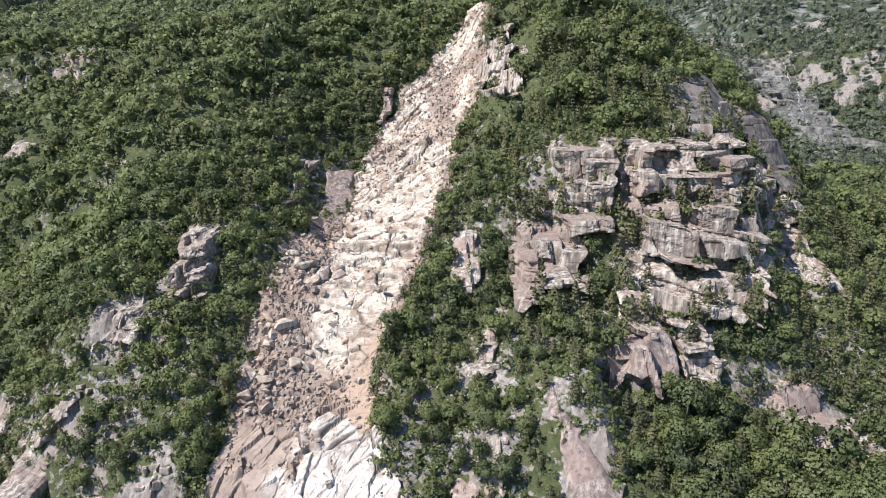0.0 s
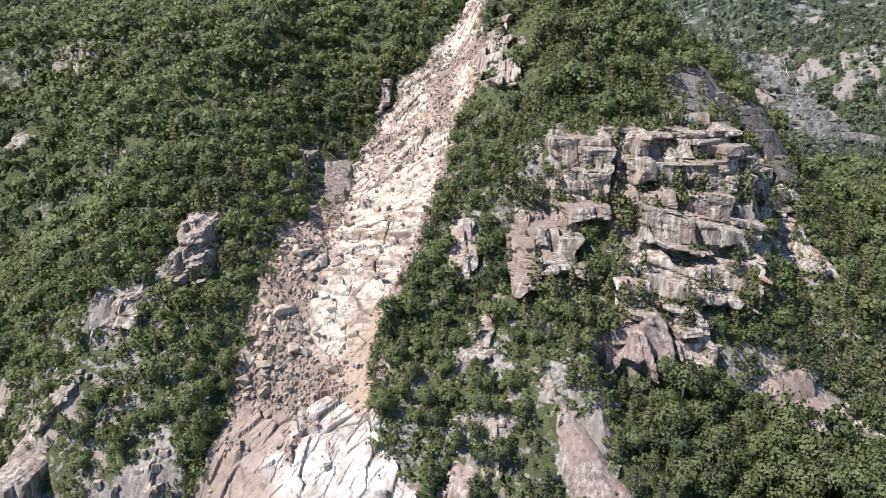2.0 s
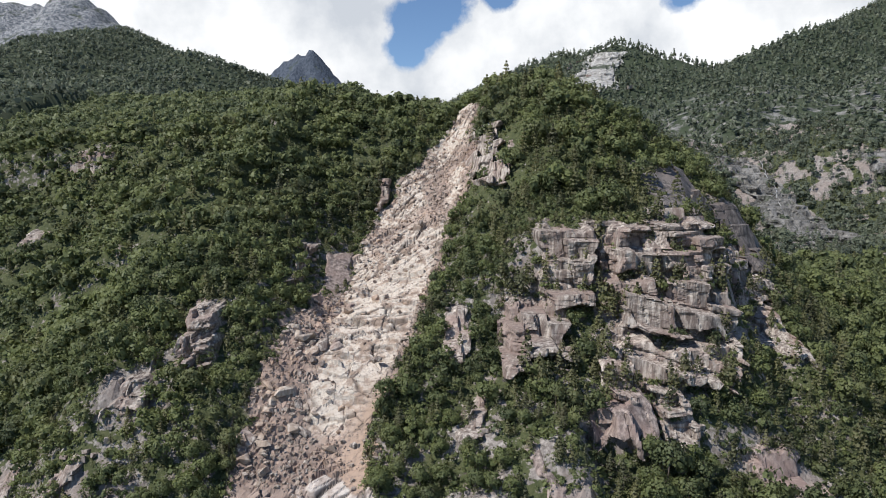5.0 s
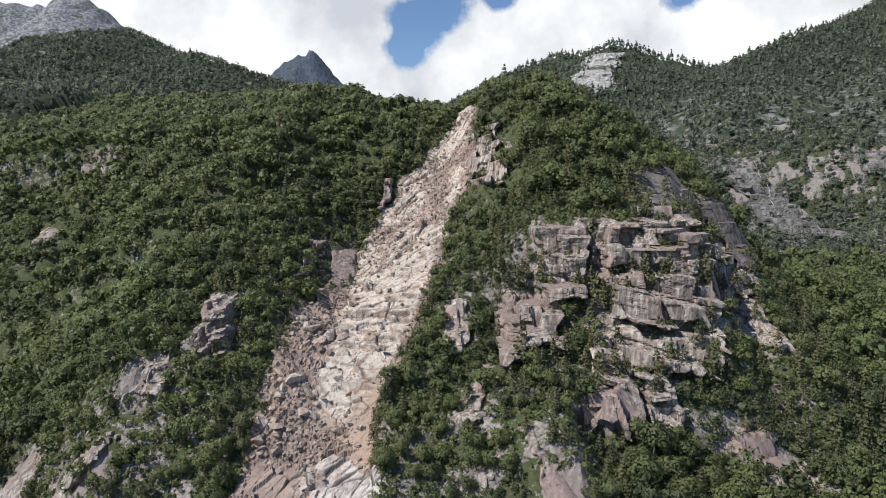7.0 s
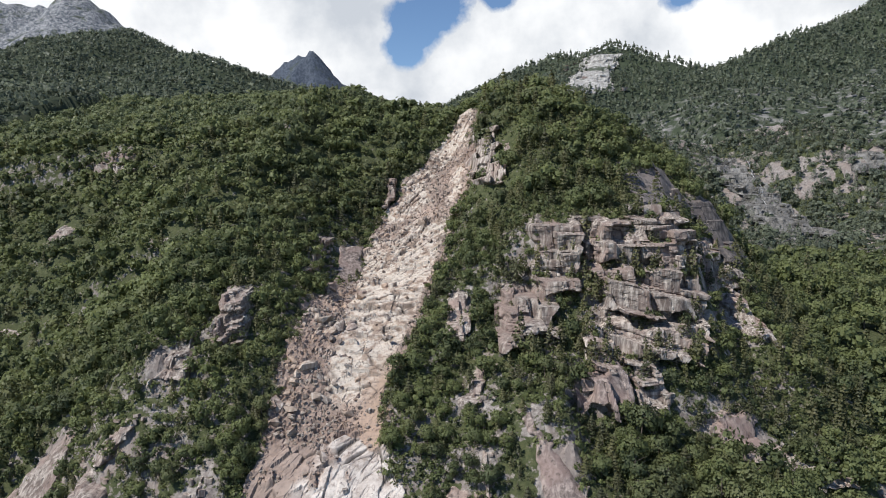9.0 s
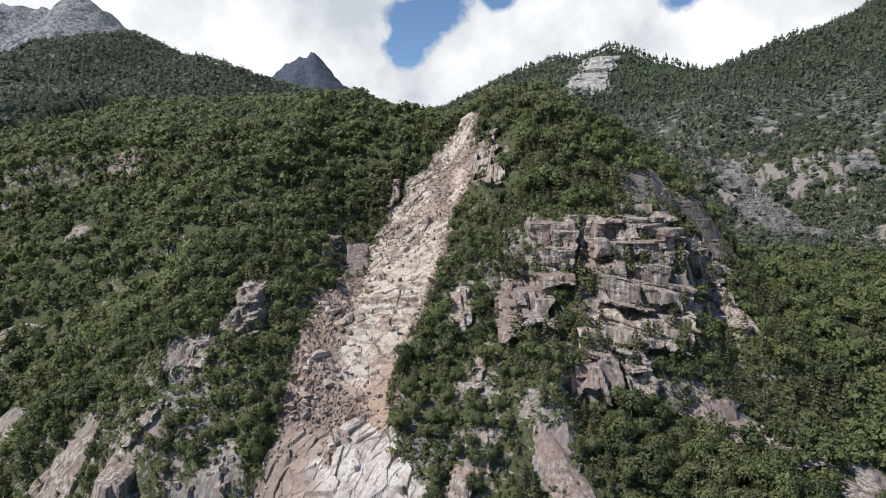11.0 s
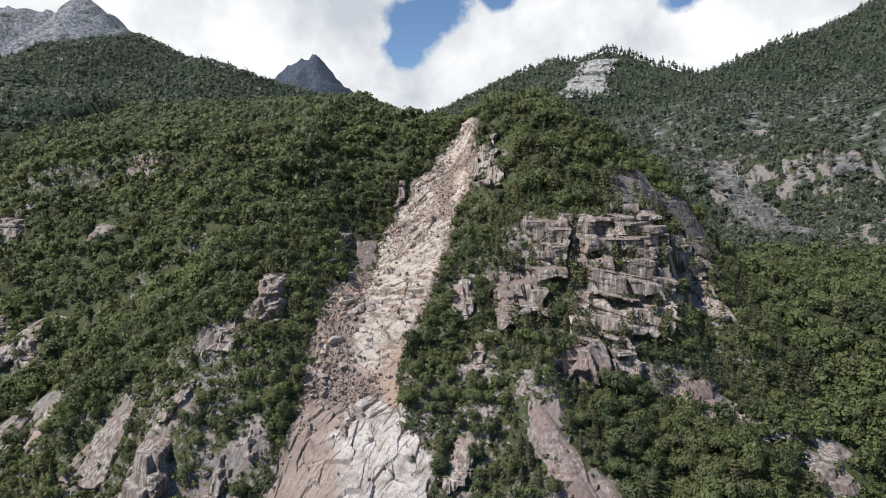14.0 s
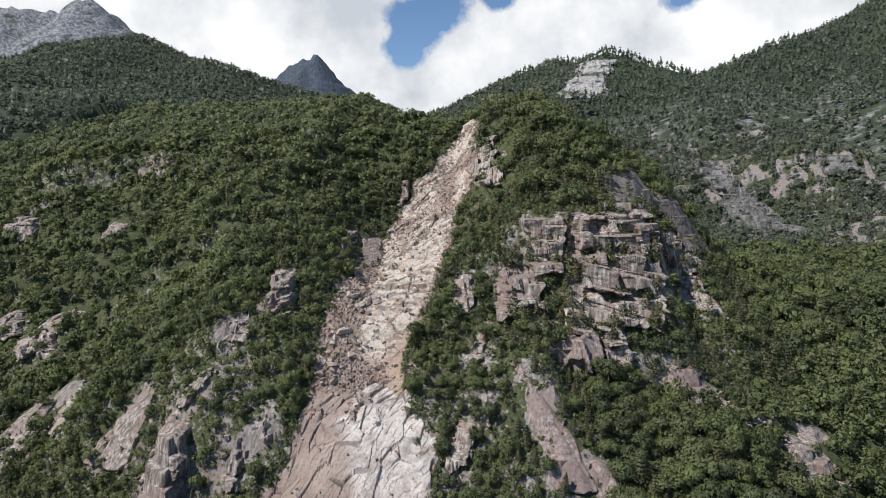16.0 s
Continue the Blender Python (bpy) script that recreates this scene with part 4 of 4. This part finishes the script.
def stone_field(name, n, seed, material, label):
    """Small broken stones strewn over the slide, joined."""
    r = np.random.RandomState(seed)
    y = r.uniform(132, 392, n)
    west, east = np.interp(y, SLIDE[:, 0], SLIDE[:, 1]), np.interp(y, SLIDE[:, 0], SLIDE[:, 2])
    x = west - 2 + r.uniform(0, 1, n) * (east - west + 4)
    _, slab, bed, soft, _ = slide_surface(x, y)
    k = r.rand(n) < (1 - 0.97 * slab) * (1 - 0.95 * bed) * (1 - 0.75 * soft)
    x, y = x[k], y[k]
    n = len(x)
    box = np.array([(a, b, c) for a in (-1, 1) for b in (-1, 1) for c in (-1, 1)], float)
    co = box[None] * r.uniform(0.5, 1, (n, 8, 3)) * (0.16 + 0.75 * r.rand(n) ** 4)[:, None, None] * r.uniform(0.6, 1.3, (n, 1, 3))
    a, b = r.uniform(0, 6.28, n)[:, None], r.uniform(-0.7, 0.7, n)[:, None]
    X, Y, Z = co[..., 0], co[..., 1], co[..., 2]
    Y, Z = Y * np.cos(b) - Z * np.sin(b), Y * np.sin(b) + Z * np.cos(b)
    X, Y = X * np.cos(a) - Y * np.sin(a), X * np.sin(a) + Y * np.cos(a)
    co = np.stack([X + x[:, None], Y + y[:, None], Z + (slide_surface(x, y)[0] + 0.1)[:, None]], -1).reshape(-1, 3)
    six = np.array([(0, 1, 3, 2), (4, 6, 7, 5), (0, 4, 5, 1), (2, 3, 7, 6), (0, 2, 6, 4), (1, 5, 7, 3)])
    fa = (six[None] + 8 * np.arange(n)[:, None, None]).reshape(-1, 4)
    return tagged(new(name, raw_mesh(name, co, fa, material)), label, "rubble", kind="stuff")


stone_field("rubble", 11000, 61, MAT_FRESH, "pale broken stones covering the slide")
stone_field("rubble_dark", 5000, 62, MAT_CLIFF, "greyer broken stones among the debris")

# ---------------------------------------------------------------- trees


def leaf_cards(rng, centres, normals, size, jitter=0.5):
    """Small four-cornered sprays of leaves, turned mostly outwards."""
    n = len(centres)
    nn = normals + rng.normal(0, jitter, (n, 3))
    nn /= np.linalg.norm(nn, axis=1)[:, None] + 1e-9
    a = np.cross(nn, rng.normal(0, 1, (n, 3)))
    a /= np.linalg.norm(a, axis=1)[:, None] + 1e-9
    b = np.cross(nn, a)
    s = size * rng.uniform(0.6, 1.3, (n, 1))
    a, b = a * s, b * s * rng.uniform(0.6, 1.0, (n, 1))
    co = np.stack([centres - a - 0.4 * b, centres + 0.2 * a - b, centres + a + 0.3 * b, centres - 0.3 * a + b], 1)
    out = 0.82 * normals + 0.18 * nn
    out /= np.linalg.norm(out, axis=1)[:, None]
    return np.concatenate([co, np.repeat(out[:, None], 4, 1)], -1).reshape(-1, 6)


def core(rng, lobes, squash=0.8, many=24):
    """The inner leafage of a crown: broad sprays behind each tuft."""
    lobes = np.repeat(np.array(lobes, float), many, 0)
    d = rng.normal(0, 1, (len(lobes), 3))
    d[:, 2] = np.abs(d[:, 2]) - 0.35
    d /= np.linalg.norm(d, axis=1)[:, None]
    c = lobes[:, :3] + d * lobes[:, 3:] * (0.52, 0.52, 0.52 * squash)
    cards = leaf_cards(rng, c, d, 1.0, 0.45).reshape(len(lobes), 4, 6)
    cards[:, :, :3] = c[:, None] + (cards[:, :, :3] - c[:, None]) * lobes[:, 3:, None] * 1.42 / math.sqrt(many)
    return cards.reshape(-1, 6)


def broadleaf_crown(rng, height, width, cards, size, count=8, inner=0):
    """Leaf sprays on the lobes of a round, uneven crown standing at the origin."""
    lobes = []
    for _ in range(count + 2):
        ang, up = rng.uniform(0, 6.283), rng.uniform(0.0, 1.0)
        r = width * 0.33 * math.sqrt(max(0.05, 1 - (up - 0.2) ** 2 * 1.5))
        lobes.append((r * math.cos(ang), r * math.sin(ang), height * (0.36 + 0.44 * up), width * rng.uniform(0.18, 0.33)))
    lobes = np.array(lobes)
    pick = rng.choice(len(lobes), cards, p=lobes[:, 3] ** 2 / (lobes[:, 3] ** 2).sum())
    d = rng.normal(0, 1, (cards, 3))
    d[:, 2] = d[:, 2] * 0.8 + 0.4
    d /= np.linalg.norm(d, axis=1)[:, None]
    c = lobes[pick, :3] + d * lobes[pick, 3:4] * rng.uniform(0.7, 1.12, (cards, 1)) * (1, 1, 0.8)
    whole = c - (0, 0, height * 0.45)
    whole /= np.linalg.norm(whole, axis=1)[:, None]
    sprays = leaf_cards(rng, c, 0.55 * d + 0.6 * whole, size, 0.5)
    return np.concatenate([core(rng, lobes[::2], 0.8, inner), sprays]) if inner else sprays


def pine_crown(rng, height, width, cards, size):
    """Needle sprays on flat whorls that narrow towards the tip."""
    tier = rng.uniform(0, 1, cards) ** 0.8
    level = np.round(tier * 7) / 7
    ang = np.round(rng.uniform(0, 9, cards)) / 9 * 6.283 + level * 11 + rng.normal(0, 0.22, cards)
    r = width * 0.5 * (1.02 - level) ** 0.7 * rng.uniform(0.25, 1.0, cards)
    c = np.stack([r * np.cos(ang), r * np.sin(ang), height * (0.25 + 0.74 * level) + rng.normal(0, 0.12, cards) - r * 0.12], 1)
    d = np.stack([np.cos(ang) * 0.65, np.sin(ang) * 0.65, np.full(cards, 0.6)], 1)
    return leaf_cards(rng, c, d, size, 0.5)


def quads_of(co):
    return np.arange(len(co)).reshape(-1, 4)


def trunk_arrays(rng, height, radius, limbs):
    """A tapered trunk with a few limbs, each a five-sided tube."""
    co, fa = [], []

    def tube(a, b, ra, rb):
        a, b = np.array(a, float), np.array(b, float)
        w = (b - a) / np.linalg.norm(b - a)
        s = np.cross(w, (0.3, 0.9, 0.1))
        s /= np.linalg.norm(s)
        t = np.cross(w, s)
        base = len(co)
        for p, r in ((a, ra), (b, rb)):
            for q in range(5):
                g = q * 6.2832 / 5
                co.append(p + r * (math.cos(g) * s + math.sin(g) * t))
        for q in range(5):
            fa.append((base + q, base + (q + 1) % 5, base + 5 + (q + 1) % 5, base + 5 + q))

    tube((0, 0, -1.2), (0.1, 0.05, height * 0.45), radius, radius * 0.7)
    tube((0.1, 0.05, height * 0.45), (0.2, 0.1, height * 0.85), radius * 0.7, radius * 0.25)
    for _ in range(limbs):
        g, z = rng.uniform(0, 6.283), height * rng.uniform(0.3, 0.6)
        l = height * rng.uniform(0.2, 0.32)
        tube((0.1, 0.05, z), (l * math.cos(g), l * math.sin(g), z + l * 0.7), radius * 0.45, radius * 0.12)
    return np.array(co), np.array(fa)


def make_tree(kind, seed, cards):
    rng = np.random.RandomState(seed)
    if kind == "broadleaf":
        height, width = rng.uniform(7.5, 9.5), rng.uniform(6.5, 8.5)
        crown, mat = broadleaf_crown(rng, height, width, cards, 0.28, 13, 14), MAT_LEAF
    elif kind == "pine":
        height, width = rng.uniform(7.5, 10), rng.uniform(4.5, 6)
        crown, mat = pine_crown(rng, height, width, cards, 0.25), MAT_PINE
    tco, tfa = trunk_arrays(rng, height, 0.2, 5)
    ob = new("broadleaf_tree" if kind == "broadleaf" else "pine_tree")
    tr = new("trunk", raw_mesh("trunk", tco, tfa, MAT_BARK, smooth_faces=True))
    cr = new("crown", raw_mesh("crown", crown[:, :3], quads_of(crown), mat, [("tint", np.zeros(len(crown)))], True, crown[:, 3:]))
    tr.parent = cr.parent = ob
    return ob


def scatter(rng, n, x0, x1, y0, y1, gap):
    """Places with at least the given gap between them."""
    cells, out = {}, []
    for x, y in np.stack([rng.uniform(x0, x1, n), rng.uniform(y0, y1, n)], 1):
        k = (int(x // gap), int(y // gap))
        if any((x - p[0]) ** 2 + (y - p[1]) ** 2 < gap * gap for i in (-1, 0, 1) for j in (-1, 0, 1) for p in cells.get((k[0] + i, k[1] + j), ())):
            continue
        cells.setdefault(k, []).append((x, y))
        out.append((x, y))
    return np.array(out)


def sample(grid, x, y):
    i = np.interp(x, GX, np.arange(len(GX))).round().astype(int)
    j = np.interp(y, GY, np.arange(len(GY))).round().astype(int)
    return grid[i, j]


def in_front(x, y):
    """Whether a tree there would hide a rock face."""
    out = np.zeros(len(x), bool)
    for x0, x1, y0, y1 in CLEAR:
        out |= (x > x0) & (x < x1) & (y > y0) & (y < y1)
    return out


rng = np.random.RandomState(7)
closed = scatter(rng, 110000, -455, 495, 112, 855, 5.4)
closed = closed[(closed_forest(closed[:, 0], closed[:, 1]) > 0.5) & ((closed[:, 1] < 560) | (closed[:, 0] > 0) | (rng.rand(len(closed)) < 0.62))]
spots = scatter(rng, 60000, -440, 480, 112, 700, 4.6)
spots = np.concatenate([closed, spots[closed_forest(spots[:, 0], spots[:, 1]) <= 0.5]])
px, py = spots[:, 0], spots[:, 1]
keep = (sample(SLIDING, px, py) < 0.12) & (sample(BARENESS, px, py) < rng.uniform(0.15, 0.75, len(px)))
keep &= np.abs(px) < 0.74 * (py + 100) + 25
keep &= (py < 300) | (np.maximum(slide_mask(px - 4.0, py), slide_mask(px + 4.0, py)) < 0.3)
keep &= (rng.rand(len(px)) < 0.28) | ~in_front(px, py)
keep &= (closed_forest(px, py) > 0.5) | (px < -40) | (rng.rand(len(px)) < 0.8)
keep &= ~((px > -60) & (px < -36) & (py > 268) & (py < 302))
keep &= np.hypot(px - 206, py - 280) > 9
keep &= np.hypot(px - 203, py - 270) > 7
keep &= ~((px > 111) & (px < 137) & (py > 246) & (py < 284))
keep &= ~((py > 470) & (px > -60) & (px < 170))
keep &= (sample(SCREE, px, py) < rng.uniform(0.2, 1.5, len(px)))
tall = np.where(py > 560, 1.2, 1.0)
spots, tall = spots[keep], tall[keep]
px, py = spots[:, 0], spots[:, 1]
piney = (px > 20) & (px < 170) & (rng.rand(len(px)) < np.where(py > 300, 0.2, 0.55)) | (rng.rand(len(px)) < 0.08) | (py > 520) & (px > 150) & (rng.rand(len(px)) < 0.5)
piney &= ~((px > 55) & (py < 190) & (rng.rand(len(px)) < 0.8))
order = np.argsort(np.hypot(px + 5, py + 40))
near, rest = order[:300], order[300:]
TREES = {k: [make_tree(k, s, 780) for s in range(101, 105)] for k in ("broadleaf", "pine")}
for k, trees in TREES.items():
    for t in trees:
        tagged(t, "leafy green broadleaf tree on the steep slope" if k == "broadleaf" else "dark green pine rooted in a rock ledge", "tree", "trees on the slope")


def tree_size(x, y):
    """Trees are low among the crags and tall on the closed western slope."""
    return 0.88 + 0.5 * closed_forest(x, y) + 0.1 * smooth((x - 150) / 60)


used = set()
for n in near:
    kind = "pine" if piney[n] else "broadleaf"
    v = rng.randint(4)
    x, y = spots[n]
    s = float(tree_size(x, y) * rng.uniform(0.75, 1.25))
    m = pose(x, y, float(ground_z(x, y)), rng.uniform(-6, 6), rng.uniform(-6, 6), rng.uniform(0, 360)) @ Matrix.Diagonal((s, s, s * rng.uniform(0.85, 1.15), 1))
    src = TREES[kind][v]
    if (kind, v) in used:
        c = copy_thing(src, Matrix())
        c.matrix_basis = m
    else:
        used.add((kind, v))
        src.matrix_basis = m


big_tree = make_tree("broadleaf", 140, 1600)
big_tree.matrix_basis = pose(206, 280, float(ground_z(206, 280)) - 1.5, 0, 0, 40) @ Matrix.Diagonal((2.1, 2.1, 1.75, 1))
tagged(big_tree, "large pale green broadleaf tree standing above its neighbours", "tree", "trees on the slope")


def forest(name, places, kinds, sizes, models, material, label, rng):
    """Many trees joined into one."""
    blocks, tints, turned = [], [], []
    for kind in sorted(set(kinds)):
        own = np.where(kinds == kind)[0]
        var = rng.randint(len(models[kind]), size=len(own))
        for v, co in enumerate(models[kind]):
            ids = own[var == v]
            if not len(ids):
                continue
            a = rng.uniform(0, 6.283, len(ids))
            c, s = np.cos(a)[:, None], np.sin(a)[:, None]
            sc = sizes[ids][:, None]
            hs = sc * rng.uniform(0.85, 1.2, (len(ids), 1))
            x = (co[None, :, 0] * c - co[None, :, 1] * s) * sc + places[ids, 0:1]
            y = (co[None, :, 0] * s + co[None, :, 1] * c) * sc + places[ids, 1:2]
            z = co[None, :, 2] * hs + places[ids, 2:3]
            blocks.append(np.stack([x, y, z], -1).reshape(-1, 3))
            nx, ny = co[None, :, 3] * c - co[None, :, 4] * s, co[None, :, 3] * s + co[None, :, 4] * c
            turned.append(np.stack([nx, ny, np.broadcast_to(co[None, :, 5], nx.shape)], -1).reshape(-1, 3))
            tints.append(np.repeat(rng.uniform(0, 1, len(ids)), len(co)))
    co = np.concatenate(blocks)
    ob = new(name, raw_mesh(name, co, quads_of(co), material, [("tint", np.concatenate(tints))], True, np.concatenate(turned)))
    return tagged(ob, label, "trees", kind="stuff")


mid = {"broadleaf": [], "fine": [], "pine": [], "back": []}
for s in range(5):
    r = np.random.RandomState(300 + s)
    mid["broadleaf"].append(broadleaf_crown(r, r.uniform(7, 9), r.uniform(7, 8.5), 115, 0.5, 9, 11))
    mid["fine"].append(broadleaf_crown(r, r.uniform(7, 9), r.uniform(7, 8.5), 215, 0.38, 11, 14))
    mid["back"].append(broadleaf_crown(r, r.uniform(7, 9), r.uniform(7, 8.5), 58, 0.68, 6, 8))
    mid["pine"].append(pine_crown(r, r.uniform(8, 10), r.uniform(4, 5.5), 170, 0.36))
places = np.column_stack([spots[rest], ground_z(spots[rest][:, 0], spots[rest][:, 1]) - 2.4 * closed_forest(spots[rest][:, 0], spots[rest][:, 1])])
sizes = tree_size(places[:, 0], places[:, 1]) * rng.uniform(0.7, 1.32, len(rest)) * tall[rest]
lee = piney[rest]
beyond = far_side(places[:, 0], places[:, 1]) > 0.5
sizes[beyond] *= 0.8
forest("far_side_forest", places[beyond], np.where(lee[beyond], "pine", "back"), sizes[beyond], mid, MAT_FAR, "mixed trees between rocks across the valley, greyed for haze", rng)
places, sizes, lee = places[~beyond], sizes[~beyond], lee[~beyond]
upper = (places[:, 1] > 525 + 20 * value_noise(places[:, 0], places[:, 1], 60, 98)) & (places[:, 0] < 0)
forest("upper_forest", places[upper], np.full(upper.sum(), "back"), sizes[upper] * 0.8, mid, MAT_TERRACE, "woods on the gentler slope above, leaf colour lightened for haze", rng)
places, sizes, lee = places[~upper], sizes[~upper], lee[~upper]
for nm, sel, mt, lb in (("broadleaf_forest", ~lee, MAT_LEAF, "dense green broadleaf forest covering the slope"), ("pine_forest", lee, MAT_PINE, "scattered dark pines among the rocks")):
    forest(nm, places[sel], np.where(lee[sel], "pine", np.where(places[sel, 1] > 410, "back", np.where((places[sel, 1] > 265) & ((places[sel, 0] < 10) | (places[sel, 1] > 340)), "broadleaf", "fine"))), sizes[sel], mid, mt, lb, rng)

# shrubs on the ledges and low growth under the trees
shr = {"broadleaf": [], "pine": []}
for q in range(5):
    r = np.random.RandomState(500 + q)
    shr["broadleaf"].append(broadleaf_crown(r, 4.0, 5.2, 36, 0.36, 3, 8) - (0, 0, 1.3, 0, 0, 0))
    shr["pine"].append(pine_crown(r, 5.5, 3.8, 120, 0.25) - (0, 0, 0.8, 0, 0, 0))
led = np.array(LEDGES)
low = scatter(rng, 140000, -300, 200, 112, 400, 2.05)
low = low[(np.abs(low[:, 0]) < 0.74 * (low[:, 1] + 100) + 20) & (sample(SLIDING, low[:, 0], low[:, 1]) < 0.25) & (sample(BARENESS, low[:, 0], low[:, 1]) < rng.uniform(0.2, 1.1, len(low))) & ((closed_forest(low[:, 0], low[:, 1]) < 0.7) | (low[:, 0] > 5) & (low[:, 0] < 130) | (sample(BESIDE, low[:, 0], low[:, 1]) > 0.05))]
front = in_front(low[:, 0], low[:, 1])
low = low[~front | (rng.rand(len(low)) < 0.55)]
rim_y = rng.uniform(125, 385, 900)
rim_x = np.where(rng.rand(900) < 0.6, np.interp(rim_y, SLIDE[:, 0], SLIDE[:, 2]), np.interp(rim_y, SLIDE[:, 0], SLIDE[:, 1])) + rng.normal(0, 2.2, 900)
low = np.concatenate([low, np.column_stack([rim_x, rim_y])])
low = np.column_stack([low, ground_z(low[:, 0], low[:, 1])])
both = np.concatenate([led, low])
scales = np.concatenate([rng.uniform(1.0, 2.5, len(led)), rng.uniform(0.5, 1.25, len(low)) * np.where(in_front(low[:, 0], low[:, 1]), 0.75, 1.0)])
is_ledge = np.arange(len(both)) < len(led)
sel = rng.rand(len(both)) < np.where(np.arange(len(both)) < len(led), 0.6, 0.25)
scales[is_ledge & ~sel] *= 0.6
for nm, pick, mt, lb in (("shrubs", ~sel, MAT_LEAF, "low green shrubs on ledges and slopes"), ("dwarf_pines", sel, MAT_PINE, "small dark pines on the rock ledges")):
    forest(nm, both[pick], np.full(pick.sum(), "pine" if nm == "dwarf_pines" else "broadleaf"), scales[pick], shr, mt, lb, rng)

# woods on the country behind
fx = scatter(rng, 150000, -1500, 1500, 330, 2300, 9.4)
fx = fx[(np.abs(fx[:, 0]) < 0.70 * (fx[:, 1] + 100) + 30)]
hz = far_height(fx[:, 0], fx[:, 1])
hz_far = hz
near_z = ground_z(fx[:, 0], fx[:, 1])
inside = (fx[:, 0] > GX[0]) & (fx[:, 0] < GX[-1]) & (fx[:, 1] < GY[-1])
hz = np.where(inside, np.maximum(near_z, hz), hz)
ok = ~(inside & (near_z > hz_far - 3)) & (hz > -60)
ok &= ~((np.abs(fx[:, 0] - 339 - 0.75 * (hz - 244)) < 44 * (1 - 0.0026 * (hz - 190)) + 24 * value_noise(fx[:, 0], hz, 22, 99)) & (hz > 188) & (hz < 296) & (fx[:, 1] > 1250) & (fx[:, 1] < 1640))
fx, hz = fx[ok], hz[ok]
farm = {"broadleaf": [], "pine": []}
for s in range(4):
    r = np.random.RandomState(400 + s)
    farm["broadleaf"].append(np.concatenate([core(r, [(0, 0, 4.5, 6.4)], 0.85, 8), broadleaf_crown(r, 11, 12, 14, 1.3, 2, 0)]))
    farm["pine"].append(np.concatenate([core(r, [(0, 0, 5, 4.8)], 1.5, 10), pine_crown(r, 12.5, 8, 12, 1.6)]))
thin = (fx[:, 0] > 250) & (fx[:, 1] < 1200) & (value_noise(fx[:, 0], fx[:, 1], 55, 97) > -0.1) & (rng.rand(len(fx)) < 0.45)
fx, hz = fx[~thin], hz[~thin]
kinds = np.where((rng.rand(len(fx)) < 0.35) | (fx[:, 0] > 300) & (fx[:, 1] > 1000), "pine", "broadleaf")
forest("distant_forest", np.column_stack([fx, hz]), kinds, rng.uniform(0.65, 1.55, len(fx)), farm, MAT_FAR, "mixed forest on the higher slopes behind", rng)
